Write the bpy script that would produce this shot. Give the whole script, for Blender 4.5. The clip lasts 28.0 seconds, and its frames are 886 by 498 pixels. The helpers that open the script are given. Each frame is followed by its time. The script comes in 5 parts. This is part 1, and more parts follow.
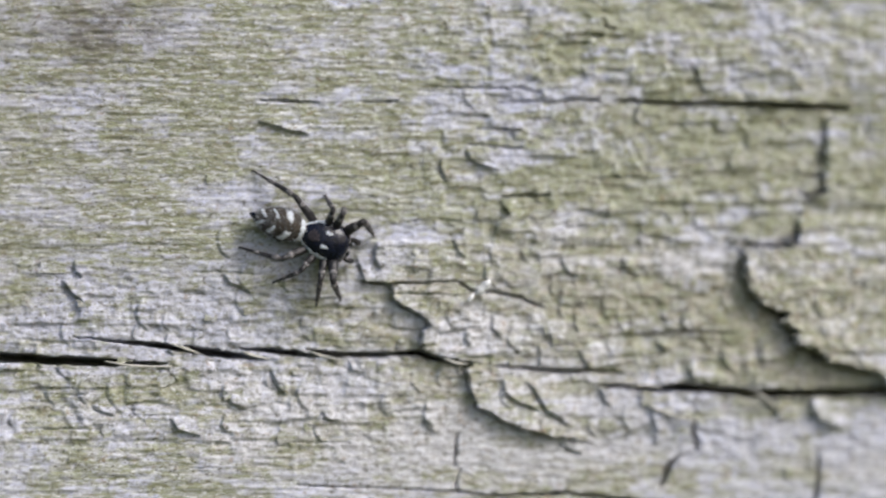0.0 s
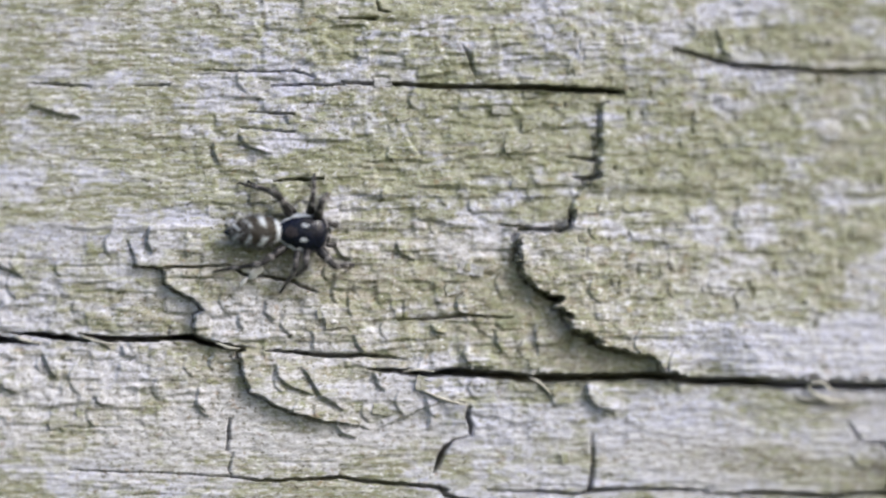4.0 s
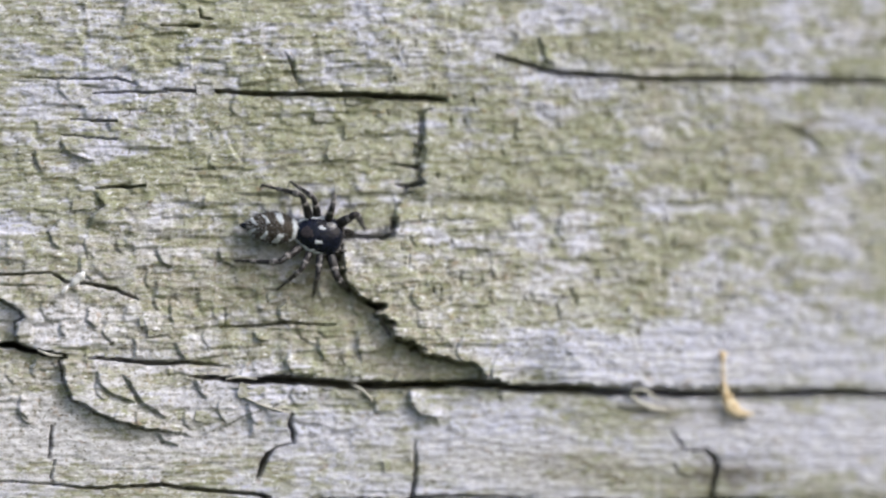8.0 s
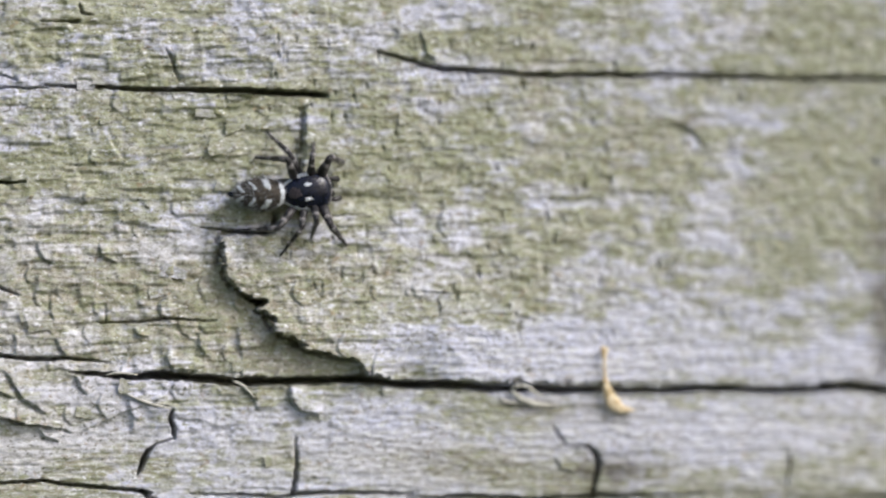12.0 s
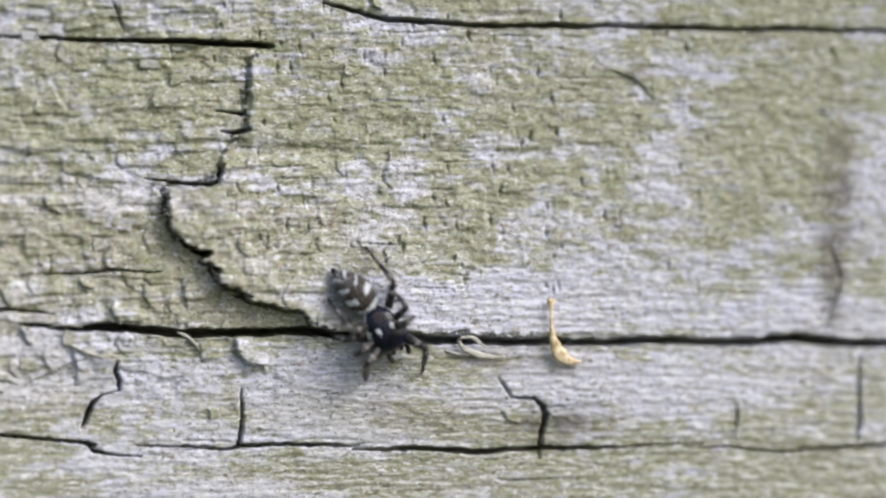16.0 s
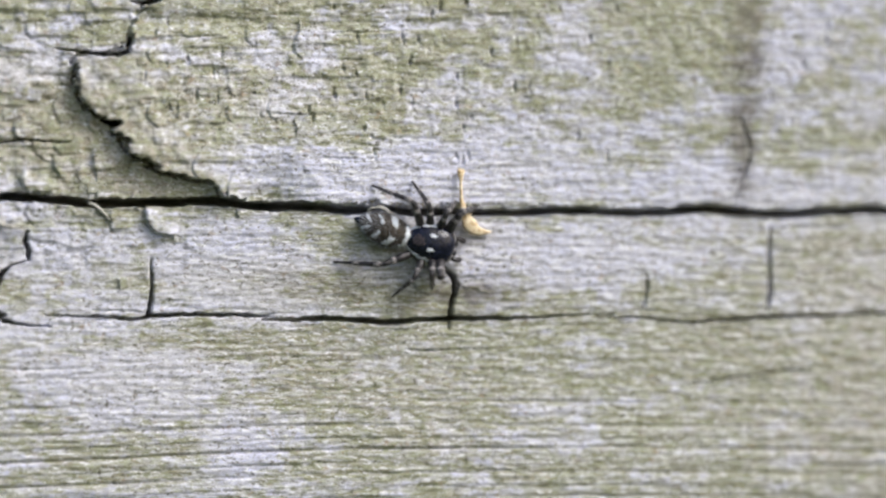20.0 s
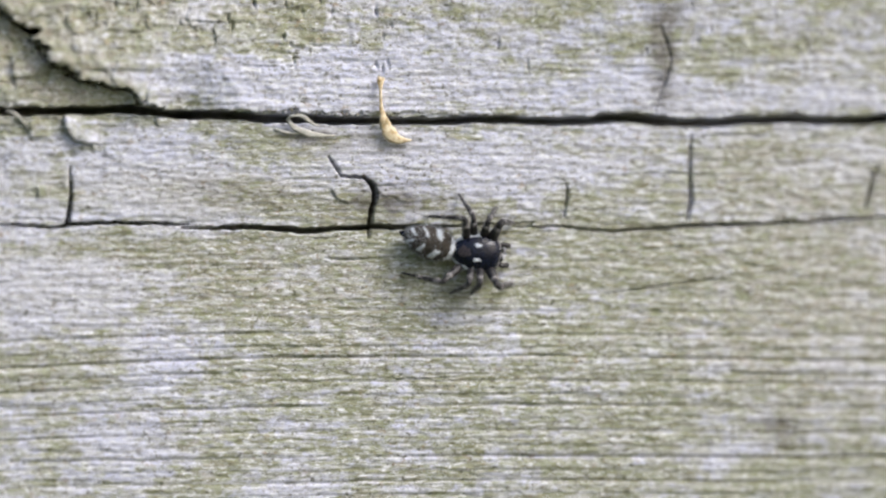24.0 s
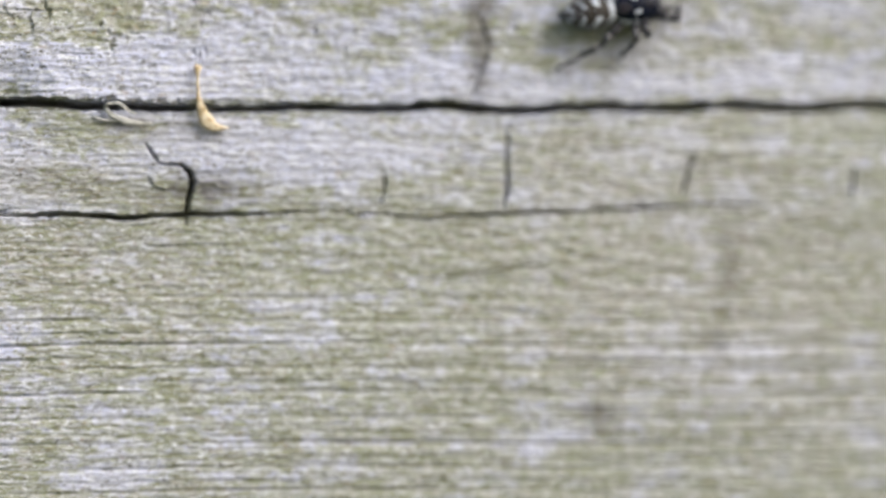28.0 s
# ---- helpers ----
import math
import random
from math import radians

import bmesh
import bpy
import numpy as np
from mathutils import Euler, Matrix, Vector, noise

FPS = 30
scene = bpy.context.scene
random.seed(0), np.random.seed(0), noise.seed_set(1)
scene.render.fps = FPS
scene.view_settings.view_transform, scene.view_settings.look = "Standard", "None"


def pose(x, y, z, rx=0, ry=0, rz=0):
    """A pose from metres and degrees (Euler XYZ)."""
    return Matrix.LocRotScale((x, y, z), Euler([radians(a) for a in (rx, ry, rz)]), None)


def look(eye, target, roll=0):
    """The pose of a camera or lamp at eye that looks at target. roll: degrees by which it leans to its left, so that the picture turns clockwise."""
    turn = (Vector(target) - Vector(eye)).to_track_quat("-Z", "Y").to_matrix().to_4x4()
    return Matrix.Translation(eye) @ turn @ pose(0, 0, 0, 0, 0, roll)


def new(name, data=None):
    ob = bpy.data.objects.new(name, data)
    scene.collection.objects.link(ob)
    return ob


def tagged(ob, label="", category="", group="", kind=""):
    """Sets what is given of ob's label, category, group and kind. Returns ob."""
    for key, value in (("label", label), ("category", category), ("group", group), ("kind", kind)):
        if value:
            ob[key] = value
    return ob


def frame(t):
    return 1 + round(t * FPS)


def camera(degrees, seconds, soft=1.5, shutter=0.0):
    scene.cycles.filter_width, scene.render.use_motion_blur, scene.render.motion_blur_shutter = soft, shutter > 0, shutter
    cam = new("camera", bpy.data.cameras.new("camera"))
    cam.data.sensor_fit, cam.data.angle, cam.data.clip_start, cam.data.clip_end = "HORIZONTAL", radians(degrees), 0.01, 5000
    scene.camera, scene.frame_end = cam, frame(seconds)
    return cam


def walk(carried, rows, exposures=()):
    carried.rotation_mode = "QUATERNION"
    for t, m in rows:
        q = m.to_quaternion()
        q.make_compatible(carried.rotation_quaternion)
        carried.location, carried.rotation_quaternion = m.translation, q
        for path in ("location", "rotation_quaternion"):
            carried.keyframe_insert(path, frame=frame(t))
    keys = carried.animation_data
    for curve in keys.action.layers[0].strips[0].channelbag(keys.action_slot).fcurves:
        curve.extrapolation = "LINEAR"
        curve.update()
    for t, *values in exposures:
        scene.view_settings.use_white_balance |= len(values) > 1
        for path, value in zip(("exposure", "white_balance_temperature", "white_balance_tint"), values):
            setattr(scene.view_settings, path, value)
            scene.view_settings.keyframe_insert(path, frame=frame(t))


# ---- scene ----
MM = 0.001


def on_board(u, v, h=0.0):
    """A place on the board from millimetres right, up and out of it."""
    return Vector((u * MM, -h * MM, 1.2 + v * MM))


# ---- camera: a long close-up lens that slides along the board and looks at it a little aslant, so that it is sharp in one strip only ----
FOCUS, SLANT = 500.0, radians(6)
cam = camera(5.0, 28.0, soft=2.2, shutter=0.5)
cam.data.dof.use_dof, cam.data.dof.focus_distance = True, FOCUS * MM
cam.data.dof.aperture_fstop = cam.data.lens / 60      # an opening 60 mm wide
SHARP = [(0, -15), (1, -1), (2, -3), (3.5, -7), (7, -17), (12, -18), (15, -7), (16, -6), (19, -15), (20, -9), (21, -6), (25, -5), (26, -6), (27, -16), (28, -30)]


def eye(t, u, v):
    """The camera over a place of the board, in millimetres; its distance sets how far to the side the sharp strip lies."""
    away = FOCUS - float(np.interp(t, *zip(*SHARP))) * math.sin(SLANT)
    return look(on_board(u - away * math.sin(SLANT), v, away * math.cos(SLANT)), on_board(u, v))


walk(cam, [  # mm right and up along the board
    (0, eye(0, -20.076, 0.424)), (0.5, eye(0.5, -18.290, 0.382)), (1, eye(1, -16.590, 0.254)), (1.5, eye(1.5, -15.122, 0.085)),
    (2, eye(2, -13.717, -0.022)), (2.5, eye(2.5, -12.400, -0.150)), (3, eye(3, -11.167, -0.278)),
    (3.5, eye(3.5, -9.975, -0.364)), (5.5, eye(5.5, -5.483, -0.294)), (6, eye(6, -4.378, -0.211)),
    (6.5, eye(6.5, -3.272, -0.128)), (7, eye(7, -2.167, -0.042)), (7.5, eye(7.5, -1.061, 0.000)), (8, eye(8, -0.000, 0.000)),
    (8.5, eye(8.5, 1.019, 0.042)), (9, eye(9, 1.956, 0.042)), (9.5, eye(9.5, 2.847, 0.042)), (10, eye(10, 3.654, 0.042)),
    (10.5, eye(10.5, 4.378, -0.042)), (11, eye(11, 4.975, -0.086)), (11.5, eye(11.5, 5.483, -0.128)), (12, eye(12, 5.908, -0.211)),
    (12.5, eye(12.5, 6.292, -0.339)), (14.5, eye(14.5, 7.481, -1.190)), (15, eye(15, 7.819, -1.574)),
    (15.5, eye(15.5, 8.201, -2.062)), (16, eye(16, 8.585, -2.615)), (16.5, eye(16.5, 9.054, -3.254)), (17, eye(17, 9.607, -4.021)),
    (17.5, eye(17.5, 10.160, -4.787)), (18, eye(18, 10.754, -5.637)), (18.5, eye(18.5, 11.350, -6.487)),
    (19, eye(19, 11.944, -7.317)), (19.5, eye(19.5, 12.539, -8.187)), (20, eye(20, 13.050, -9.017)),
    (20.5, eye(20.5, 13.539, -9.783)), (21, eye(21, 13.967, -10.464)), (21.5, eye(21.5, 14.350, -11.103)),
    (23.5, eye(23.5, 16.731, -13.272)), (24, eye(24, 17.028, -13.528)), (24.5, eye(24.5, 17.581, -13.868)),
    (25, eye(25, 18.219, -14.165)), (25.5, eye(25.5, 19.069, -14.378)), (26, eye(26, 20.133, -14.506)),
    (26.5, eye(26.5, 21.325, -14.589)), (27, eye(27, 22.728, -14.547)), (27.5, eye(27.5, 24.303, -14.378)),
    (28, eye(28, 26.131, -14.164)),
], exposures=[(0, -0.20), (1, -0.12), (6, -0.10), (12, -0.12), (18, -0.07), (25, -0.05), (28, -0.07)])

# ---- light: bright overcast sky, soft sun from above and the right ----
SUN_FROM = Vector((0.62, -0.55, 0.75)).normalized()
world = bpy.data.worlds.new("sky")
scene.world = world
world.use_nodes = True
nt = world.node_tree
sky = nt.nodes.new("ShaderNodeTexSky")
sky.sky_type, sky.sun_disc = "NISHITA", False
sky.sun_elevation = math.asin(SUN_FROM.z)
sky.sun_rotation = math.atan2(SUN_FROM.x, SUN_FROM.y)
sky.dust_density = 4.0
nt.links.new(sky.outputs[0], nt.nodes["Background"].inputs[0])
nt.nodes["Background"].inputs[1].default_value = 0.15
sun_data = bpy.data.lights.new("sun", "SUN")
sun_data.energy, sun_data.angle, sun_data.color = 1.98, radians(20), (0.930, 0.955, 1.0)
sun = new("sun", sun_data)
sun.matrix_world = look(SUN_FROM * 20, (0, 0, 0))


# ---- materials ----
class Nodes:
    """A small builder for node materials."""

    def __init__(self, name, rough=0.8, metal=0.0, spec=0.3):
        self.mat = bpy.data.materials.new(name)
        self.mat.use_nodes = True
        self.t = self.mat.node_tree
        self.bsdf = self.t.nodes["Principled BSDF"]
        self.bsdf.inputs["Roughness"].default_value = rough
        self.bsdf.inputs["Metallic"].default_value = metal
        self.bsdf.inputs["Specular IOR Level"].default_value = spec
        info, shift = self.add("ShaderNodeObjectInfo"), self.add("ShaderNodeVectorMath")
        shift.operation = "ADD"
        self.link(self.add("ShaderNodeTexCoord").outputs["Object"], shift.inputs[0])
        self.link(info.outputs["Random"], shift.inputs[1])
        self.pos = shift.outputs[0]

    def add(self, kind):
        return self.t.nodes.new(kind)

    def link(self, a, b):
        self.t.links.new(a, b)

    def noise(self, per_mm, detail=4, rough=0.6, dist=0.0):
        """Noise with a grain of so many waves a millimetre, along x, y and z."""
        m = self.add("ShaderNodeMapping")
        m.inputs["Scale"].default_value = [1000 * a for a in per_mm]
        self.link(self.pos, m.inputs[0])
        n = self.add("ShaderNodeTexNoise")
        n.inputs["Scale"].default_value = 1.0
        n.inputs["Detail"].default_value = detail
        n.inputs["Roughness"].default_value = rough
        n.inputs["Distortion"].default_value = dist
        self.link(m.outputs[0], n.inputs["Vector"])
        return n.outputs[0]

    def attr(self, name):
        a = self.add("ShaderNodeAttribute")
        a.attribute_name = name
        return a.outputs["Fac"]

    def span(self, x, lo, hi, a=0.0, b=1.0):
        r = self.add("ShaderNodeMapRange")
        r.interpolation_type = "SMOOTHSTEP"
        for i, v in ((1, lo), (2, hi), (3, a), (4, b)):
            r.inputs[i].default_value = v
        self.link(x, r.inputs[0])
        return r.outputs[0]

    def math(self, op, a, b):
        n = self.add("ShaderNodeMath")
        n.operation = op
        for i, v in enumerate((a, b)):
            if isinstance(v, (int, float)):
                n.inputs[i].default_value = v
            else:
                self.link(v, n.inputs[i])
        return n.outputs[0]

    def mix(self, fac, a, b, kind="MIX"):
        n = self.add("ShaderNodeMix")
        n.data_type, n.blend_type = "RGBA", kind
        if isinstance(fac, (int, float)):
            n.inputs[0].default_value = fac
        else:
            self.link(fac, n.inputs[0])
        for i, v in ((6, a), (7, b)):
            if isinstance(v, tuple):
                n.inputs[i].default_value = (*v, 1)
            else:
                self.link(v, n.inputs[i])
        return n.outputs[2]

    def done(self, colour, bump=None, height=0.02):
        if isinstance(colour, tuple):
            self.bsdf.inputs["Base Color"].default_value = (*colour, 1)
        else:
            self.link(colour, self.bsdf.inputs["Base Color"])
        if bump is not None:
            b = self.add("ShaderNodeBump")
            b.inputs["Strength"].default_value = 1.0
            b.inputs["Distance"].default_value = height * MM
            self.link(bump, b.inputs["Height"])
            self.link(b.outputs[0], self.bsdf.inputs["Normal"])
        return self.mat


def weathered_wood():
    n = Nodes("weathered_wood", rough=0.8, spec=0.3)
    fibre = n.attr("fibre")                      # the noise that shapes the fibre ridges
    algae_and_shade, tan, stain_and_furrow, run = n.attr("algae_and_shade"), n.attr("tan"), n.attr("stain_and_furrow"), n.attr("run")
    streak = n.noise((0.40, 1, 1.9), 6, 0.68, 0.4)
    fine = n.noise((2.2, 1, 5.4), 5, 0.74, 0.25)
    spots = n.noise((1.2, 1, 2.0), 6, 0.76, 0.8)
    blot = n.noise((0.20, 1, 0.42), 5, 0.65)
    grit = n.noise((2.9, 1, 4.0), 3, 0.7, 0.6)
    dash = n.noise((1.5, 1, 6.8), 3, 0.65, 0.12)
    band = n.noise((0.045, 1, 0.75), 5, 0.62, 0.2)       # bands that run with the grain
    stroke = n.noise((0.55, 1, 4.8), 5, 0.76, 0.15)       # long bleached fibres
    check_shade = n.noise((2.2, 1, 0.95), 4, 0.66, 0.6)         # marks across the grain on the scaly parts; colour stands in for shaded checks
    flecks = n.noise((2.3, 1, 2.6), 5, 0.72, 0.9)         # rounder mottling of the scaly parts
    mould = n.noise((0.55, 1, 0.9), 6, 0.70, 0.6)        # olive clumps of algae
    fine = n.math("ADD", flecks, n.math("MULTIPLY", n.math("SUBTRACT", fine, flecks), n.math("ADD", n.math("MULTIPLY", run, 0.65), 0.05)))
    khaki = n.mix(n.span(fine, 0.33, 0.66), (0.262, 0.275, 0.150), (0.474, 0.496, 0.360))
    khaki = n.mix(n.span(mould, 0.50, 0.70, 0.0, 0.4), khaki, (0.24, 0.256, 0.108))
    buff = n.mix(n.span(fine, 0.33, 0.66), (0.29, 0.25, 0.195), (0.58, 0.525, 0.475))
    tanned = n.math("MULTIPLY", n.span(spots, 0.36, 0.62), n.math("ADD", n.math("MULTIPLY", tan, 0.65), 0.18))
    ground = n.mix(tanned, khaki, buff)
    pale = n.mix(n.span(fine, 0.32, 0.62), (0.47, 0.475, 0.575), (0.77, 0.79, 1.0))
    pale = n.mix(n.math("MULTIPLY", n.math("ADD", tan, n.math("SUBTRACT", 0.08, n.math("MULTIPLY", run, 0.08))), 0.65), pale,
                 n.mix(n.span(fine, 0.32, 0.62), (0.48, 0.455, 0.42), (0.82, 0.80, 0.77)))
    bleach = n.math("ADD", streak, n.math("MULTIPLY", n.math("SUBTRACT", blot, 0.5), n.math("ADD", n.math("MULTIPLY", run, 0.7), 0.75)))
    bleach = n.math("ADD", bleach, n.math("MULTIPLY", n.math("SUBTRACT", band, 0.5), n.math("ADD", n.math("MULTIPLY", run, 0.75), 0.3)))
    bleach = n.math("ADD", bleach, n.math("MULTIPLY", n.math("SUBTRACT", 0.50, algae_and_shade), 1.05))
    bleach = n.math("ADD", bleach, n.math("MULTIPLY", n.math("SUBTRACT", spots, 0.5), n.math("ADD", n.math("MULTIPLY", run, 0.3), 0.5)))
    # colour follows the fibre relief: ridges paler, grooves darker and greener
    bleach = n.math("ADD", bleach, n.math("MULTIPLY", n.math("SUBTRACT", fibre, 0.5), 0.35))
    bleach = n.math("SUBTRACT", bleach, n.math("MULTIPLY", n.math("SUBTRACT", mould, 0.5), 0.5))
    col = n.mix(n.span(bleach, 0.29, 0.84, 0.0, 0.97), ground, pale)
    col = n.mix(n.math("MULTIPLY", n.span(stroke, 0.51, 0.60, 0.0, 0.55), n.math("ADD", n.math("MULTIPLY", run, 0.8), 0.2)), col, (0.80, 0.80, 0.86))
    col = n.mix(n.math("MULTIPLY", n.span(stroke, 0.38, 0.47, 0.5, 0.0), run), col, (0.24, 0.225, 0.14))
    col = n.mix(n.math("MULTIPLY", n.span(check_shade, 0.34, 0.44, 0.45, 0.0), n.math("SUBTRACT", 1.0, n.math("MULTIPLY", run, 0.65))), col, (0.20, 0.19, 0.115))
    col = n.mix(n.span(grit, 0.33, 0.43, 0.58, 0.0), col, (0.16, 0.155, 0.11))
    dashes = n.math("MULTIPLY", n.span(dash, 0.545, 0.61, 0.0, 0.95), n.span(spots, 0.36, 0.52))
    dashes = n.math("MULTIPLY", dashes, n.math("ADD", n.math("MULTIPLY", run, 0.85), 0.12))
    chips = n.math("MULTIPLY", n.span(flecks, 0.60, 0.68, 0.0, 0.7), n.math("SUBTRACT", 1.0, n.math("MULTIPLY", run, 0.05)))
    col = n.mix(chips, col, (0.80, 0.80, 0.84))
    col = n.mix(dashes, col, (0.86, 0.865, 0.88))
    speck = n.noise((3.6, 1, 5.2), 2, 0.6, 0.3)          # pin-point dirt in the open pores
    cling = n.noise((0.35, 1, 0.6), 4, 0.65)             # and where it gathers
    dirt = n.math("MULTIPLY", n.span(speck, 0.34, 0.42, 0.85, 0.0), n.span(cling, 0.34, 0.60, 0.30, 1.0))
    col = n.mix(dirt, col, (0.125, 0.118, 0.08))
    rust = n.math("MULTIPLY", n.span(n.noise((1.9, 1, 2.4), 3, 0.6), 0.60, 0.68, 0.0, 0.55), n.span(cling, 0.42, 0.60))
    col = n.mix(rust, col, (0.36, 0.25, 0.15))
    glint = n.noise((2.6, 1, 6.0), 2, 0.6, 0.1)
    col = n.mix(n.span(glint, 0.62, 0.68, 0.0, 0.8), col, (0.90, 0.905, 0.95))
    col = n.mix(n.math("MULTIPLY", stain_and_furrow, n.span(spots, 0.25, 0.6)), col, (0.15, 0.135, 0.11))
    return n.done(col, n.math("ADD", n.math("MULTIPLY", fine, 0.5), n.math("MULTIPLY", grit, 0.5)), 0.05)


def plain(name, low, high, per_mm=(3, 3, 3), rough=0.7, spec=0.3, bump=0.01):
    n = Nodes(name, rough, 0.0, spec)
    f = n.noise(per_mm, 4, 0.65)
    return n.done(n.mix(n.span(f, 0.3, 0.7), low, high), f, bump)


WOOD = weathered_wood()
FENCE = plain("fence_wood", (0.22, 0.19, 0.14), (0.38, 0.35, 0.28), (0.004, 0.02, 0.05), 0.85, 0.2, 0.3)
TURF = plain("turf", (0.035, 0.05, 0.018), (0.08, 0.10, 0.035), (0.01, 0.01, 0.01), 0.95, 0.1, 4)
SPLINTER = plain("pale_splinter", (0.48, 0.46, 0.40), (0.78, 0.76, 0.70), (1.5, 6, 6), 0.8)
TORN = plain("torn_fibre", (0.16, 0.14, 0.10), (0.42, 0.39, 0.32), (6, 6, 2), 0.85)
HUSK = plain("amber_husk", (0.60, 0.40, 0.17), (0.94, 0.82, 0.60), (3.5, 3.5, 3.5), 0.45, 0.4)
FLUFF = plain("white_fluff", (0.82, 0.82, 0.83), (0.95, 0.95, 0.96), (8, 8, 8), 0.9)
BLACK = plain("black_cuticle", (0.003, 0.004, 0.011), (0.013, 0.016, 0.036), (5, 5, 5), 0.15, 0.5, 0.03)
BROWN = plain("brown_hair", (0.006, 0.005, 0.005), (0.105, 0.085, 0.064), (6, 9, 9), 0.55, 0.35, 0.06)
LEG = plain("leg_cuticle", (0.004, 0.004, 0.006), (0.055, 0.05, 0.053), (3.5, 6, 6), 0.32, 0.5, 0.05)
WHITE = plain("white_hair", (0.58, 0.61, 0.68), (0.90, 0.95, 1.0), (9, 9, 9), 0.7, 0.3, 0.06)
GREYHAIR = plain("grey_hair", (0.07, 0.063, 0.062), (0.34, 0.33, 0.34), (14, 14, 14), 0.8, 0.2, 0.03)
# pale hair bands; the high tone also paints in the glints of the legs
RING = plain("banded_hair_glints", (0.03, 0.028, 0.03), (0.42, 0.40, 0.40), (9, 9, 9), 0.8, 0.2, 0.03)
ROSE = plain("rosy_grey_hair", (0.008, 0.008, 0.013), (0.10, 0.085, 0.095), (10, 10, 10), 0.7, 0.2, 0.04)
EYE = plain("eye", (0.004, 0.004, 0.005), (0.008, 0.008, 0.01), (1, 1, 1), 0.08, 0.7, 0.0)


# ---- builders ----
def mesh_object(name, bm, material, parent=None, label="", smooth=True):
    me = bpy.data.meshes.new(name)
    bm.to_mesh(me)
    bm.free()
    me.materials.append(material)
    if smooth:
        me.shade_smooth()
    ob = new(name, me)
    if parent:
        ob.parent = parent
    return tagged(ob, label)


part = mesh_object


def box(lo, hi):
    bm = bmesh.new()
    bmesh.ops.create_cube(bm, size=1.0)
    for v in bm.verts:
        v.co = Vector([(a + b) / 2 + c * (b - a) for a, b, c in zip(lo, hi, v.co)])
    bmesh.ops.bevel(bm, geom=bm.edges[:], offset=0.002, segments=2, affect="EDGES")
    return bm


# ---- the relief of the board, in millimetres ----
class Relief:
    """Heights over a grid of the board's face: grain, checks, cracks and lifted layers."""

    def __init__(self, us, vs):
        self.us, self.vs = us, vs
        self.U, self.V = np.meshgrid(us, vs)
        self.h = np.zeros_like(self.U)
        wu, wv = self.wave(0.9, 0.9, 5), self.wave(0.9, 0.9, 6)
        self.WU = self.U + 0.10 * (wu - 0.5) + 0.08 * (self.wave(0.3, 0.3, 7) - 0.5)
        self.WV = self.V + 0.10 * (wv - 0.5) + 0.08 * (self.wave(0.3, 0.3, 8) - 0.5)
        self.SU = self.U + 0.10 * (self.wave(1.6, 1.6, 9) - 0.5)
        self.SV = self.V + 0.10 * (self.wave(1.6, 1.6, 10) - 0.5) + 0.045 * (self.wave(0.45, 0.45, 8) - 0.5) + 0.07 * (self.wave(0.24, 0.5, 23) - 0.5)
        self.rag = 0.78 + 0.3 * self.wave(0.5, 0.3, 21) + 0.22 * self.wave(0.17, 0.4, 22)

    def wave(self, lu, lv, seed, U=None, V=None):
        """Smooth noise from 0 to 1 with waves lu by lv millimetres."""
        lattice = np.random.RandomState(seed).rand(128, 128)
        a, b = ((self.U if U is None else U) + 500) / lu, ((self.V if V is None else V) + 500) / lv
        i, j = np.floor(a).astype(int), np.floor(b).astype(int)
        x, y = a - i, b - j
        x, y = x * x * (3 - 2 * x), y * y * (3 - 2 * y)
        i, j, i1, j1 = i % 128, j % 128, (i + 1) % 128, (j + 1) % 128
        return ((lattice[j, i] * (1 - x) + lattice[j, i1] * x) * (1 - y)
                + (lattice[j1, i] * (1 - x) + lattice[j1, i1] * x) * y)

    def window(self, pts, reach):
        us = [p[0] for p in pts]
        vs = [p[1] for p in pts]
        i0, i1 = np.searchsorted(self.us, [min(us) - reach, max(us) + reach])
        j0, j1 = np.searchsorted(self.vs, [min(vs) - reach, max(vs) + reach])
        return slice(j0, j1), slice(i0, i1)

    def along(self, pts, win, waver=True):
        """Distance to a line, its side, the share of the way along it, and its width there."""
        U, V = (self.WU[win], self.WV[win]) if waver else (self.SU[win], self.SV[win])
        best = np.full(U.shape, 1e9)
        side, share, width = np.zeros_like(U), np.zeros_like(U), np.zeros_like(U)
        lens = [math.dist(a[:2], b[:2]) for a, b in zip(pts, pts[1:])]
        total, gone = sum(lens), 0.0
        for a, b, ln in zip(pts, pts[1:], lens):
            du, dv = (b[0] - a[0]) / ln, (b[1] - a[1]) / ln
            s = (U - a[0]) * du + (V - a[1]) * dv
            sc = np.clip(s, 0, ln)
            d = np.hypot(U - a[0] - sc * du, V - a[1] - sc * dv)
            near = d < best
            best = np.where(near, d, best)
            side = np.where(near, (U - a[0]) * dv - (V - a[1]) * du, side)
            share = np.where(near, (gone + sc) / total, share)
            if len(a) > 2:
                width = np.where(near, a[2] + (b[2] - a[2]) * sc / ln, width)
            gone += ln
        return best, side, share, width

    def crack(self, pts, depth=6.0):
        """A split along a line of (right, up, width)."""
        win = self.window(pts, 0.8)
        d, _, _, w = self.along(pts, win, False)
        half = np.maximum(1.12 * w * self.rag[win] * 0.5, 0.04)
        x = np.clip((half - d) / np.maximum(0.25 * half, 0.03) + 0.5, 0, 1)
        self.h[win] -= depth * np.minimum(1, w / 0.28) ** 2 * x * x * (3 - 2 * x)

